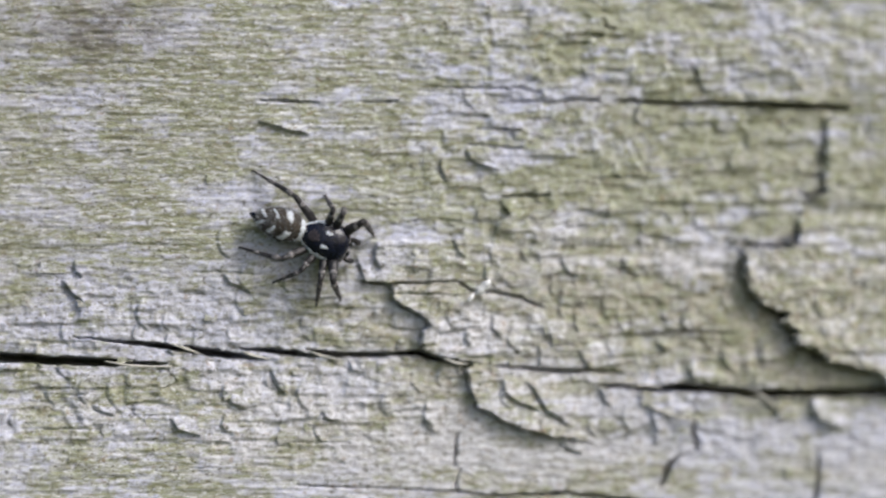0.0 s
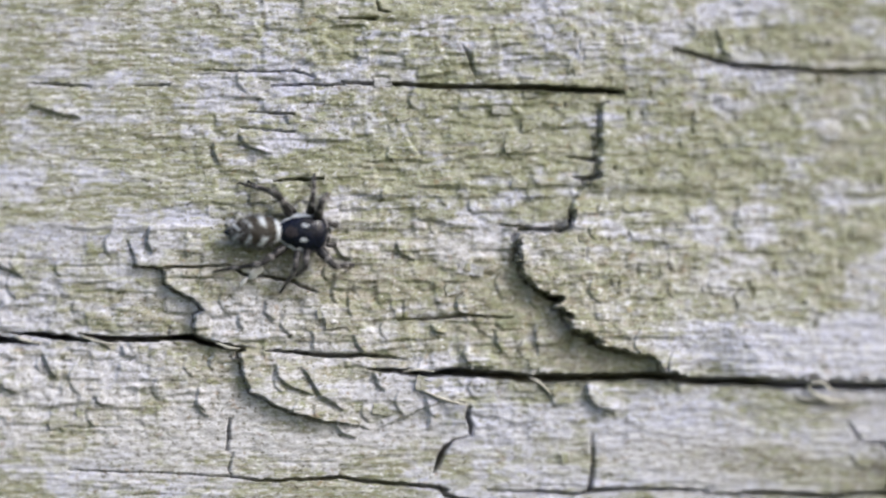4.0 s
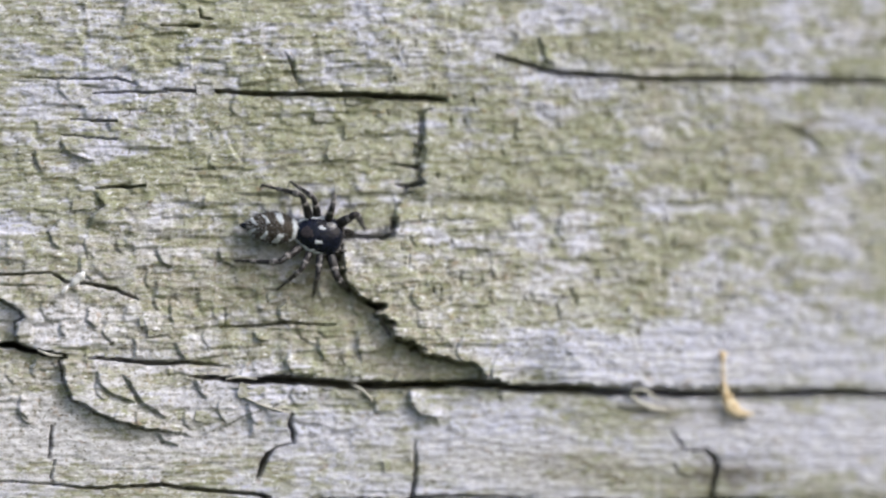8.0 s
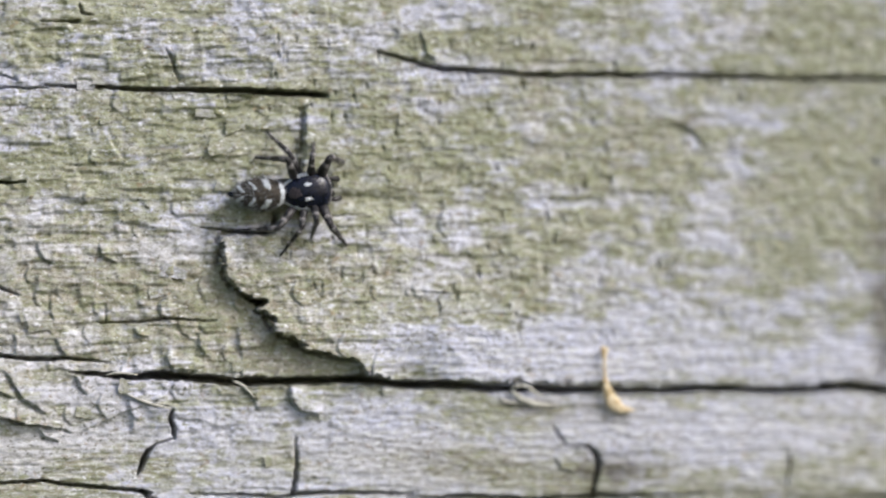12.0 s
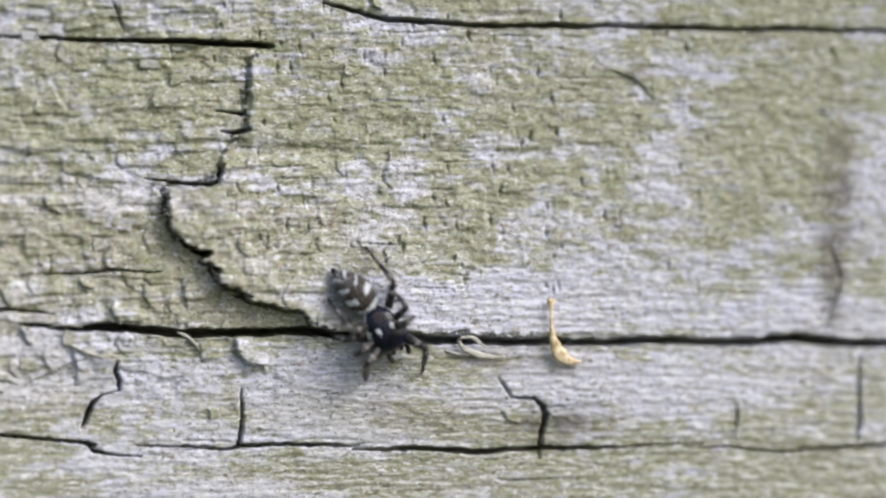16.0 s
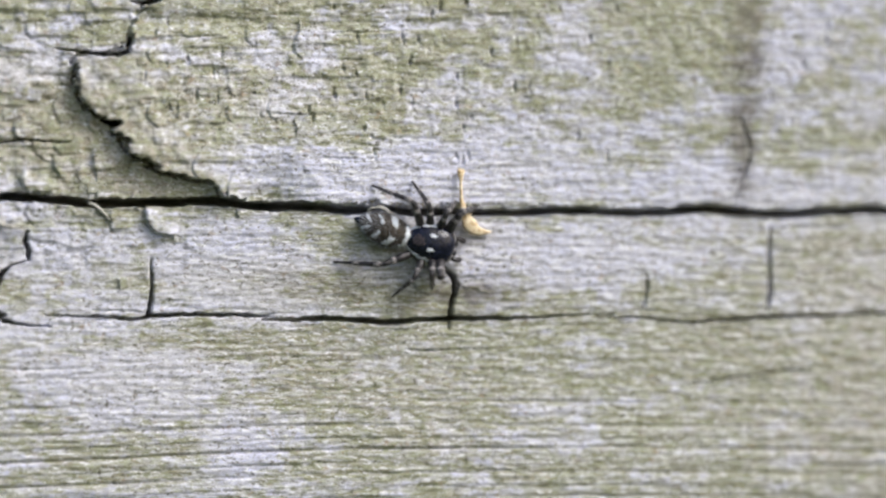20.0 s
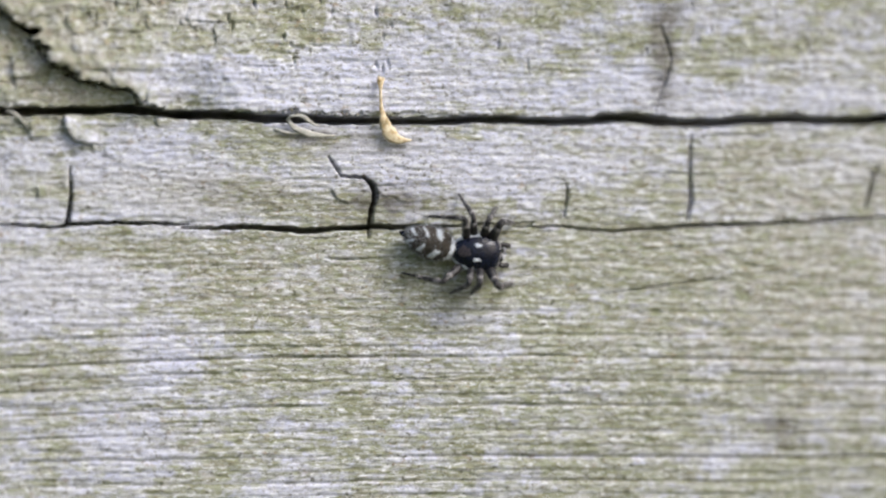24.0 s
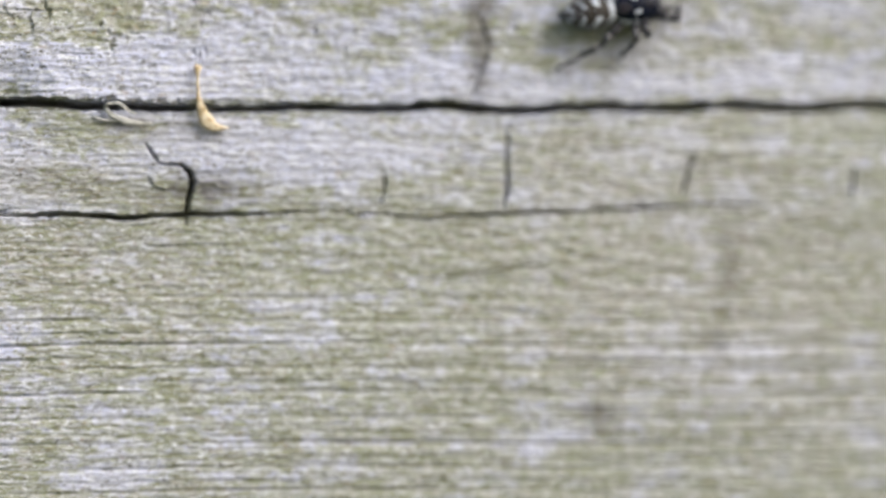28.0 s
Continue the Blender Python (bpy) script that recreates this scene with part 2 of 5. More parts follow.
    def lift(self, pts, height, fade):
        """A scale of wood whose edge along the line stands up on the line's right-hand side."""
        pts = [p[:2] for p in pts]
        win = self.window(pts, fade * 3)
        d, side, share, _ = self.along(pts, win)
        ends = np.clip(np.minimum(share, 1 - share) * 6, 0, 1) ** 0.6
        edge = np.clip(-side / 0.06 + 0.5, 0, 1)
        under = 1 - edge
        self.h[win] += ends * (height * edge * np.exp(-d / fade) - 0.9 * height * under * np.exp(-d / 0.13))

    def cells(self, lu, lv, seed):
        """The nearest of scattered points: a number for its cell, the way to it, and how near the border is."""
        P = np.random.RandomState(seed).rand(97, 89, 2)
        a, b = (self.WU + 500) / lu, (self.WV + 500) / lv
        i0, j0 = np.floor(a).astype(np.int32), np.floor(b).astype(np.int32)
        f1, f2 = np.full(a.shape, 9.0), np.full(a.shape, 9.0)
        key, dx, dy = np.zeros(a.shape, np.int32), np.zeros_like(a), np.zeros_like(a)
        for i in (-1, 0, 1):
            for j in (-1, 0, 1):
                p = P[(i0 + i) % 97, (j0 + j) % 89]
                x, y = a - (i0 + i) - p[..., 0], b - (j0 + j) - p[..., 1]
                d = np.maximum(np.abs(x), np.abs(y)) * 0.65 + np.hypot(x, y) * 0.35
                near = d < f1
                f2 = np.where(near, f1, np.minimum(f2, d))
                key = np.where(near, ((i0 + i) % 97) * 89 + (j0 + j) % 89, key)
                dx, dy = np.where(near, x, dx), np.where(near, y, dy)
                f1 = np.where(near, d, f1)
        return key, dx, dy, f2 - f1

    def blocks(self, lu, lv, seed):
        """Blocks between checks and fibres, lu by lv millimetres: a number for each, and the way from its middle."""
        r = np.random.RandomState(seed)
        step, cut, row_cut, push, pace = r.rand(64, 64), r.rand(256, 256), r.rand(256), r.rand(256), 0.7 + 0.8 * r.rand(256)
        i, j = np.floor((self.SU + 500) / (1.35 * lu)).astype(int) % 64, np.floor((self.V + 500) / (5.3 * lv)).astype(int) % 64
        b = (self.V + 500 + 0.35 * (self.wave(9, 3, seed + 1) - 0.5) + 0.5 * lv * (self.wave(1.4 * lu, 2 * lv, seed + 2) - 0.5)) / lv + 2 * step[j, i]
        row = np.floor(b).astype(int)
        row -= b - row < 0.55 * row_cut[row % 256]
        y = b - row - 0.5
        k = row % 256
        a = (self.U + 500 + 0.22 * lu * (self.wave(0.8 * lu, 0.9 * lv, seed + 3) - 0.5)) * pace[k] / lu + 40 * push[k]
        col = np.floor(a).astype(int)
        col -= a - col < 0.6 * cut[k, col % 256]
        return (k * 211 + col * 37) % 8192, a - col - 0.6, y

    def inside(self, poly, U, V):
        c = np.zeros(U.shape, bool)
        for (x0, y0), (x1, y1) in zip(poly, poly[1:] + poly[:1]):
            if y0 != y1:
                c ^= (V > min(y0, y1)) & (V <= max(y0, y1)) & (U < x0 + (V - y0) * (x1 - x0) / (y1 - y0))
        return c

    def layer(self, edge, rest, height, fade, gap=0.12, ragged=1.0):
        """A sheet of wood with a ragged edge that stands proud, with a gap under it, and sinks back behind it."""
        full = slice(0, len(self.vs)), slice(0, len(self.us))
        edge = [p[:2] for p in edge]
        key, _, _, _ = self.cells(0.42, 0.30, 301)
        tab = np.random.RandomState(302).rand(97 * 89, 2) - 0.5
        keep = self.WU, self.WV
        self.WU, self.WV = self.WU + 0.34 * ragged * tab[key, 0], self.WV + 0.26 * ragged * tab[key, 1]
        d, _, share, _ = self.along(edge, full)
        c = self.inside(edge + rest, self.WU, self.WV)
        self.WU, self.WV = keep
        ends = np.clip(np.minimum(np.hypot(self.U - edge[0][0], self.V - edge[0][1]) / 2.5,
                                  np.hypot(self.U - edge[-1][0], self.V - edge[-1][1]) / 2.5), 0, 1)
        under = np.clip((gap * self.rag - d) / 0.05, 0, 1)
        self.h += ends * np.where(c, height * np.exp(-d / fade), -0.75 * height * under - 0.12 * np.exp(-d / 0.7))


def spread(mid, half, step):
    """Grid lines: even in the middle, widening towards the board's ends."""
    even = list(np.arange(mid[0], mid[1] + step / 2, step))
    lo, hi, k = [], [], step
    while mid[0] - sum(lo) - k > -half:
        k *= 1.5
        lo.append(k)
    a, out = mid[0], []
    for k in lo:
        a -= k
        out.append(max(a, -half))
    a, k, far = mid[1], step, []
    while a < half:
        k *= 1.5
        a += k
        far.append(min(a, half))
    return np.array(sorted(set(out)) + even + far)


us = spread((-44.0, 50.0), 150.0, 0.072)
vs = spread((-29.0, 13.6), 48.0, 0.056)
R = Relief(us, vs)

# zones: a scaly, cube-checked upper left; smooth long grain below
flaky = 1 / (1 + np.exp((R.WU - 4 + 6 * R.wave(6, 4, 31)) / 2.0)) / (1 + np.exp(-(R.WV + 9.5) / 0.8))
flaky = np.maximum(flaky, 0.55 / (1 + np.exp((R.WU - 12) / 3)) / (1 + np.exp(-(R.WV + 5) / 1.0)))
flaky *= 1 - 0.88 / (1 + np.exp((R.WU + 22.5 - 0.25 * R.WV) / 1.6)) / (1 + np.exp(-(R.WV + 1.5) / 0.8))
flaky *= 1 - 0.75 * np.exp(-((R.WU + 16) / 4.5) ** 2 - ((R.WV + 7.8) / 1.7) ** 2)
blotchy = 1 / (1 + np.exp(-(R.WU - 2) / 3.0)) / (1 + np.exp(-(R.WV + 6) / 1.0))
below = 1 / (1 + np.exp((R.WV + 12.2) / 0.5))

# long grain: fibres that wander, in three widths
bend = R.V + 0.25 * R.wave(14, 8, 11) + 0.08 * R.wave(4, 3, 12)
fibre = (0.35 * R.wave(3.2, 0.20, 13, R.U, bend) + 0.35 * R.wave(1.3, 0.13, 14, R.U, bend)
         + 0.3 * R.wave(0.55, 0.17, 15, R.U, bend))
smooth = np.clip(1.05 - flaky - 0.85 * blotchy / (1 + np.exp(-(R.WV + 2.6 + 2 * R.wave(5, 1.5, 86)) / 0.4)), 0, 1)
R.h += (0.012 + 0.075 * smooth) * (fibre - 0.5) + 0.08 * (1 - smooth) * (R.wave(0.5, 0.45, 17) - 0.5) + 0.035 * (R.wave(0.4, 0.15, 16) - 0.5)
R.h += 0.30 * (R.wave(13, 5, 18) - 0.5)

# scales and cube checks: small blocks, each weathered in its own way
tone, warm = np.zeros_like(R.U), np.zeros_like(R.U)        # each plate has weathered in its own way


def chips_of(lu, lv, seed, amount, mask, shade, lean=0.5):
    """Blocks that stand at their own heights, most of them a little sprung at the lower and the left side."""
    global tone, warm
    key, x, y = R.blocks(lu, lv, seed)
    tab = np.random.RandomState(seed + 9).rand(8192, 4)
    H = mask * amount * (tab[key, 0] - 0.5 - lean * tab[key, 1] * y - 0.6 * lean * (tab[key, 2] - 0.25) * x)
    for axis in (0, 1):                                        # worn edges
        H = 0.5 * H + 0.25 * (np.roll(H, 1, axis) + np.roll(H, -1, axis))
    R.h += H
    tone = tone + shade * (tab[key, 3] - 0.5)
    warm = warm + shade * np.clip(tab[(key * 7) % 8192, 1] * 2 - 1.2, 0, 1)


scaly = np.clip(flaky + 0.35 * blotchy, 0, 1)
chips_of(1.9, 0.85, 400, 0.15, flaky, 0.55)
chips_of(3.4, 1.5, 410, 0.10, scaly, 0.45, 0.9)
chips_of(0.85, 0.40, 420, 0.10, np.clip(0.1 + 0.9 * scaly, 0, 1), 0.60)
chips_of(0.50, 0.20, 430, 0.06, np.clip(0.35 + 0.65 * scaly, 0, 1), 0.55)
chips_of(2.4, 0.19, 440, 0.05, smooth, 0.40, 0.3)
chips_of(0.9, 0.14, 450, 0.04, 0.3 + 0.7 * smooth, 0.50, 0.2)
chips_of(6.5, 1.6, 460, 0.0, smooth, 0.6)
chips_of(1.5, 0.5, 470, 0.02, 0.3 + 0.7 * smooth, 0.5, 0.2)
# a thin layer ends along a fibre in the scaly part
R.h += 0.07 / (1 + np.exp(-(R.SV - 0.62 - 0.1 * (R.wave(3, 1, 88) - 0.5)) / 0.03)) / (1 + np.exp((R.U + 1.0) / 0.5))

# the great sheet whose broken edge runs down to the long split
SHEET_EDGE = [(0.05, 7.4), (-0.73, 6.9), (-0.98, 6.51), (-1.03, 5.73), (-1.14, 4.9), (-1.17, 4.17), (-1, 3.78), (-1.12, 3.23), (-1.62, 2.95), (-2.12, 2.53), (-2.28, 1.78), (-2.48, 1.15), (-2.78, 0.67), (-3.84, 0.51), (-4.89, 0.4), (-5.12, 0.12), (-5, -0.94), (-4.67, -1.77), (-3.95, -2.44), (-3, -2.77), (-3.34, -3.1), (-2.67, -3.66), (-2.23, -4.38), (-1.12, -4.97), (-0.23, -5.33), (0.88, -5.49), (1.66, -5.6), (1.94, -6.19), (2.55, -6.47), (4.5, -6.77)]
R.layer(SHEET_EDGE, [(60, -7.2), (60, 30), (-45, 30), (-14, 7.8)], (0.30 + 0.55 / (1 + np.exp((R.V - 0.6) / 0.5))) * (1 - 0.9 * np.exp(-((R.V - 2.25) / 0.42) ** 2)), 5.5, 0.21)
# the lower sheet with its curved hollow
LOW_EDGE = [(-24.56, 0.31), (-24.22, -0.39), (-24, -1.14), (-22.58, -1.42), (-22.47, -2.11), (-21.56, -2.69), (-20.94, -2.97), (-20.72, -3.36), (-21.11, -3.58), (-21.11, -4.42), (-20.94, -4.75), (-20.11, -5.03), (-18.89, -5.19), (-18.86, -5.67), (-18.67, -6.64), (-18.33, -7.31), (-17.33, -7.94), (-16.22, -8.36), (-14.83, -8.78), (-13.44, -9.03), (-12.19, -9.25)]
R.layer(LOW_EDGE, [(-8, -7.5), (-3, -4.0), (-14, 0.5), (-23.8, 0.9)], 0.50, 2.4, 0.12, 0.25)

# splits: right, up and width at each bend
R.crack([(-13.86, 7.86, 0.08), (-12.06, 7.78, 0.14), (-9.28, 7.69, 0.17), (-5.11, 7.61, 0.22), (-2.33, 7.5, 0.25), (-0.39, 7.44, 0.28), (0.25, 7.36, 0.11)])
R.crack([(-17.33, 7.67, 0.07), (-15.67, 7.72, 0.1), (-13.72, 7.72, 0.07)])
R.crack([(-20.67, 8.42, 0.06), (-18.44, 8.39, 0.08), (-16.22, 8.42, 0.08), (-15.22, 8.08, 0.06)])
R.crack([(2.67, 9.53, 0.11), (4.06, 9.14, 0.17), (5.58, 8.72, 0.22), (7.67, 8.58, 0.22), (10.17, 8.44, 0.19), (14.33, 8.42, 0.22), (18.5, 8.39, 0.19), (21.78, 8.28, 0.19), (26.83, 8.28, 0.19), (32.67, 8.17, 0.14)])
R.crack([(-43.52, -4.77, 0.33), (-41.85, -4.91, 0.36), (-39.08, -5.05, 0.36), (-36.85, -5.16, 0.31), (-33.8, -5.27, 0.08)])
R.crack([(-38.38, -3.94, 0.06), (-36.3, -4.13, 0.11), (-34.63, -4.3, 0.19), (-32.69, -4.52, 0.28), (-30.74, -4.8, 0.31), (-28.8, -5.02, 0.08)])
R.crack([(-30.05, -4.47, 0.08), (-28.8, -4.55, 0.22), (-27.41, -4.74, 0.25), (-26.24, -4.91, 0.08)])
R.crack([(-26.85, -4.55, 0.08), (-25.47, -4.77, 0.22), (-24.08, -4.8, 0.22), (-22.41, -4.77, 0.19), (-21.16, -4.72, 0.28), (-20.74, -4.94, 0.25), (-19.63, -5.16, 0.19), (-18.74, -5.24, 0.22)])
R.crack([(-24.14, -1.22, 0.07), (-22.89, -1.28, 0.1), (-20.94, -1.25, 0.11), (-19.42, -1.14, 0.08)])
R.crack([(-19.33, -1.19, 0.08), (-18.67, -1.64, 0.12), (-17.61, -1.72, 0.11), (-16.36, -1.97, 0.14), (-15.11, -2.5, 0.07)])
R.crack([(-17.61, -5.36, 0.08), (-16.22, -5.42, 0.14), (-14.56, -5.61, 0.17), (-12.61, -5.58, 0.14), (-10.67, -5.81, 0.06)])
R.crack([(-12.61, -6.28, 0.08), (-11.22, -6.39, 0.19), (-9.56, -6.56, 0.28), (-7.89, -6.42, 0.36), (-6.22, -6.58, 0.33), (-4.56, -6.78, 0.36), (-2.33, -6.75, 0.36), (-0.11, -6.72, 0.33), (1.83, -6.64, 0.39), (3.22, -6.86, 0.33), (4.89, -6.94, 0.33)])
R.crack([(4.33, -6.92, 0.33), (6, -6.86, 0.36), (6.83, -6.92, 0.33), (8.22, -7.08, 0.36), (10.17, -7.11, 0.33), (11.56, -7.17, 0.33), (14.33, -7.19, 0.31), (17.11, -7.22, 0.31), (18.78, -7.14, 0.33)])
R.crack([(18.22, -7.14, 0.33), (21.44, -7.19, 0.31), (24.22, -7.19, 0.33), (24.91, -7.05, 0.39), (26.44, -7.03, 0.39), (28.94, -7.28, 0.36), (31.16, -7.3, 0.36), (32.28, -7.11, 0.36), (35.33, -7.14, 0.36), (38.11, -7.19, 0.36), (39.22, -7.03, 0.39)])
R.crack([(38.8, -7.25, 0.17), (40.19, -7, 0.33), (41.3, -7.02, 0.39), (43.24, -7.16, 0.39), (45.46, -7.11, 0.39), (47.96, -6.97, 0.39), (51.57, -7.05, 0.33)])
R.crack([(-7.47, -8.14, 0.11), (-7.56, -8.64, 0.19), (-7.36, -9.08, 0.19), (-7.39, -9.53, 0.14)])
R.crack([(-7.39, -9.53, 0.06), (-8.33, -9.83, 0.08), (-8.72, -10.19, 0.19), (-8.94, -10.69, 0.25), (-9.08, -11.14, 0.19), (-9.28, -11.53, 0.06)])
R.crack([(-1.39, -9.55, 0.08), (-1.31, -10.94, 0.17), (-1.37, -11.63, 0.17), (-1.5, -12.38, 0.19)])
R.crack([(-27.33, -11.25, 0.06), (-21.78, -11.42, 0.07), (-19.28, -11.58, 0.08), (-17.61, -11.81, 0.11), (-15.67, -11.72, 0.11), (-14, -11.64, 0.14), (-12.33, -11.86, 0.14), (-9.83, -12.11, 0.14), (-8.58, -12.31, 0.14)])
R.crack([(-8.98, -12.19, 0.14), (-8.67, -12.58, 0.14), (-8, -12.72, 0.11), (-6.34, -12.8, 0.08)])
R.crack([(-6.62, -12.27, 0.06), (-3.84, -12.35, 0.11), (-2, -12.49, 0.11), (-1.34, -12.3, 0.17), (0.33, -12.27, 0.14), (2.27, -12.27, 0.14), (4.38, -12.3, 0.08)])
R.crack([(4.08, -12.47, 0.08), (6.72, -12.47, 0.17), (8.94, -12.55, 0.22), (10.61, -12.6, 0.25), (11.72, -12.52, 0.19), (13.38, -12.47, 0.22), (15.61, -12.47, 0.17), (17.55, -12.38, 0.11), (19.77, -12.27, 0.08), (21.44, -12.22, 0.06)])
R.crack([(20.61, -12.42, 0.06), (22.83, -12.39, 0.1), (25.47, -12.67, 0.11), (27, -12.58, 0.14), (28.94, -12.42, 0.17), (30.61, -12.39, 0.14), (32.55, -12.3, 0.14), (35.33, -12.17, 0.14), (38.25, -11.94, 0.11), (42, -12.03, 0.06)])
R.crack([(11.3, -8.97, 0.06), (11.66, -9.47, 0.11), (12, -9.92, 0.11), (13.05, -9.97, 0.11), (13.5, -10.36, 0.19), (13.66, -10.8, 0.22), (13.55, -11.5, 0.22), (13.39, -12.53, 0.17), (13.36, -12.97, 0.06)], 5.0)
R.crack([(23.13, -10.33, 0.08), (23.19, -10.94, 0.11), (23, -11.94, 0.08)], 4.0)
R.crack([(29.39, -7.89, 0.06), (29.33, -9.14, 0.12), (29.33, -10.25, 0.15), (29.39, -11.08, 0.19), (29.22, -12.14, 0.11)], 4.0)
R.crack([(38.74, -9.36, 0.06), (38.49, -9.97, 0.11), (38.3, -10.75, 0.14), (38.02, -11.52, 0.08)], 4.0)
R.crack([(11.2, -14.0, 0.05), (12.4, -14.07, 0.08), (13.9, -13.95, 0.05)], 2.5)
R.crack([(13.86, -13.9, 0.04), (13.3, -14.7, 0.06), (13.0, -15.4, 0.04)], 2.0)
R.crack([(46.71, -10.25, 0.11), (46.6, -11.36, 0.14)])
R.crack([(25.47, -15.69, 0.06), (27, -15.42, 0.08), (29.78, -15.11, 0.08), (31.3, -14.92, 0.06)], 4.0)
R.crack([(-19.39, -8.75, 0.08), (-19.44, -9.42, 0.12), (-19.5, -10.31, 0.08)])
R.crack([(-19.22, -10.39, 0.06), (-19.44, -11.22, 0.08), (-19.22, -11.64, 0.06)])
R.crack([(-17.19, 3, 0.07), (-15.81, 3.06, 0.14), (-14.5, 3.14, 0.08)])
R.crack([(-11.08, -3.89, 0.07), (-9.56, -3.81, 0.11), (-7.89, -3.64, 0.11), (-5.39, -3.78, 0.07)])
R.crack([(-10.86, -2.97, 0.04), (-10.81, -3.86, 0.07)])
R.crack([(-14, 10.94, 0.06), (-12.19, 10.97, 0.11)])
R.crack([(-12.11, 11.92, 0.06), (-12, 11.42, 0.11), (-11.44, 11.31, 0.06)])
R.crack([(-18.44, 6.36, 0.06), (-16.22, 6.33, 0.1)])
R.crack([(-18.86, 5.58, 0.06), (-16.28, 5.39, 0.08)])
R.crack([(-2.61, 4.14, 0.07), (-1.22, 4.06, 0.14)])
R.crack([(-1.22, 6.69, 0.17), (-1.03, 6.19, 0.22), (-1.11, 5.58, 0.25), (-1.14, 4.81, 0.25), (-1.11, 4.14, 0.17)], 0.45)
R.crack([(-2.39, 3.15, 0.08), (-1.48, 3.12, 0.19), (-1, 3.28, 0.14)], 4.0)
R.crack([(-6.2, 0.81, 0.07), (-4.67, 0.67, 0.14), (-3.14, 0.56, 0.19), (-2.59, 0.73, 0.19), (-2.45, 1.4, 0.14)], 5.0)
R.crack([(-3.84, -2.74, 0.08), (-3, -2.83, 0.25)])
R.crack([(-7.89, 9.69, 0.06), (-7.5, 9.14, 0.14), (-7.33, 8.58, 0.14), (-7.17, 8.08, 0.06)], 2.0)
R.crack([(-29.22, 7.76, 0.06), (-27.97, 7.73, 0.1), (-26.3, 7.67, 0.06)])
R.crack([(-24.08, 7.7, 0.06), (-22.41, 7.73, 0.08)])
R.crack([(-17.41, 6.31, 0.06), (-16.72, 6.31, 0.08)])
R.crack([(19.63, 7.9, 0.06), (19.72, 8.51, 0.06)])
R.crack([(27.55, -6.8, 0.06), (27.75, -6.03, 0.08), (28.11, -5.25, 0.1), (28.39, -4.19, 0.08), (28.16, -3.25, 0.11), (27.89, -2.53, 0.06)], 2.0)
R.crack([(38.25, -9.83, 0.04), (40.33, -9.78, 0.07)])
R.crack([(34.91, -11.91, 0.04), (41.3, -11.97, 0.07)])

# sprung scales: edge line, height, fade; the standing side is on the left as one follows the line
R.lift([(-19, 5.31), (-18.5, 4.69), (-17.33, 4.31)], 0.25, 0.5)
R.lift([(-20.25, 4.97), (-20.17, 4.33), (-19.89, 3.75)], 0.2, 0.5)
R.lift([(-7.75, -2.53), (-8.17, -2.89), (-8.11, -3.44), (-7.67, -3.81)], 0.25, 0.7)
R.lift([(-17.19, -5.94), (-17, -6.64), (-16.33, -7.19), (-15.25, -7.61)], 0.22, 0.7)
R.lift([(-15.89, -6.14), (-15.33, -6.92), (-14.89, -7.61), (-13.72, -8.36)], 0.25, 0.8)
R.lift([(-12.33, -6.31), (-12.11, -6.92), (-11.78, -7.42)], 0.22, 0.6)
R.lift([(-10.11, -7.19), (-9.61, -7.53), (-8.44, -7.86), (-7.56, -8.03)], 0.2, 0.9)
R.lift([(-9.67, -7.75), (-9.5, -8.44), (-9.61, -9.28)], 0.15, 0.9)
R.lift([(-14.22, -9), (-13.86, -9.42), (-13.11, -9.72)], 0.22, 0.6)
R.lift([(-20.94, -7.19), (-21, -7.89), (-20.53, -8.44)], 0.15, 0.7)
R.lift([(-11.22, 0), (-10.94, -0.58), (-10.25, -0.94)], 0.22, 0.6)
R.lift([(-14.28, 0), (-13.86, -0.67), (-13.44, -0.94)], 0.2, 0.6)
R.lift([(-17.61, -2.89), (-17.67, -3.44), (-17.19, -3.86)], 0.2, 0.6)
R.lift([(-13.53, -2.47), (-13.56, -3.31), (-13.33, -3.72)], 0.15, 0.7)
R.lift([(-14.97, -3.31), (-14.69, -4), (-13.86, -4.14)], 0.15, 0.7)
R.lift([(-9.42, -4.14), (-9.28, -4.47), (-8.72, -4.53)], 0.25, 0.4)
R.lift([(-13.31, -4.56), (-13.11, -5.11), (-12.75, -5.53)], 0.22, 0.6)
R.lift([(-15.39, -4.36), (-15.22, -4.83), (-15.33, -5.31)], 0.18, 0.6)
R.lift([(-6.22, -4.36), (-6.22, -4.97), (-5.94, -5.53)], 0.18, 0.6)
R.lift([(-4.28, -4.28), (-4.22, -4.97), (-4, -5.67)], 0.18, 0.6)
R.lift([(-7.61, -5.11), (-7.89, -5.53), (-7.47, -6.14), (-6.22, -6.22)], 0.25, 0.9)
R.lift([(-1.72, -6.97), (-1.67, -7.75), (-1.22, -8.17), (-0.11, -8.36)], 0.4, 0.9)
R.lift([(-4.22, -6.92), (-3.72, -7.33), (-3.31, -7.75)], 0.25, 0.5)
R.lift([(-19, 1.42), (-19.61, 0.86), (-19.28, 0.25), (-18.89, 0)], 0.2, 0.7)
R.lift([(-17.19, 2.67), (-16.83, 2.08), (-17.39, 1.64), (-17.56, 1.14)], 0.3, 0.5)
R.lift([(-38.94, -1.16), (-38.47, -1.83), (-37.8, -2.33)], 0.28, 0.5)
R.lift([(-38.3, -0.16), (-38.24, -0.66), (-37.91, -0.99)], 0.25, 0.5)
R.lift([(-30.91, -0.8), (-30.69, -1.27), (-29.58, -1.74)], 0.25, 0.5)
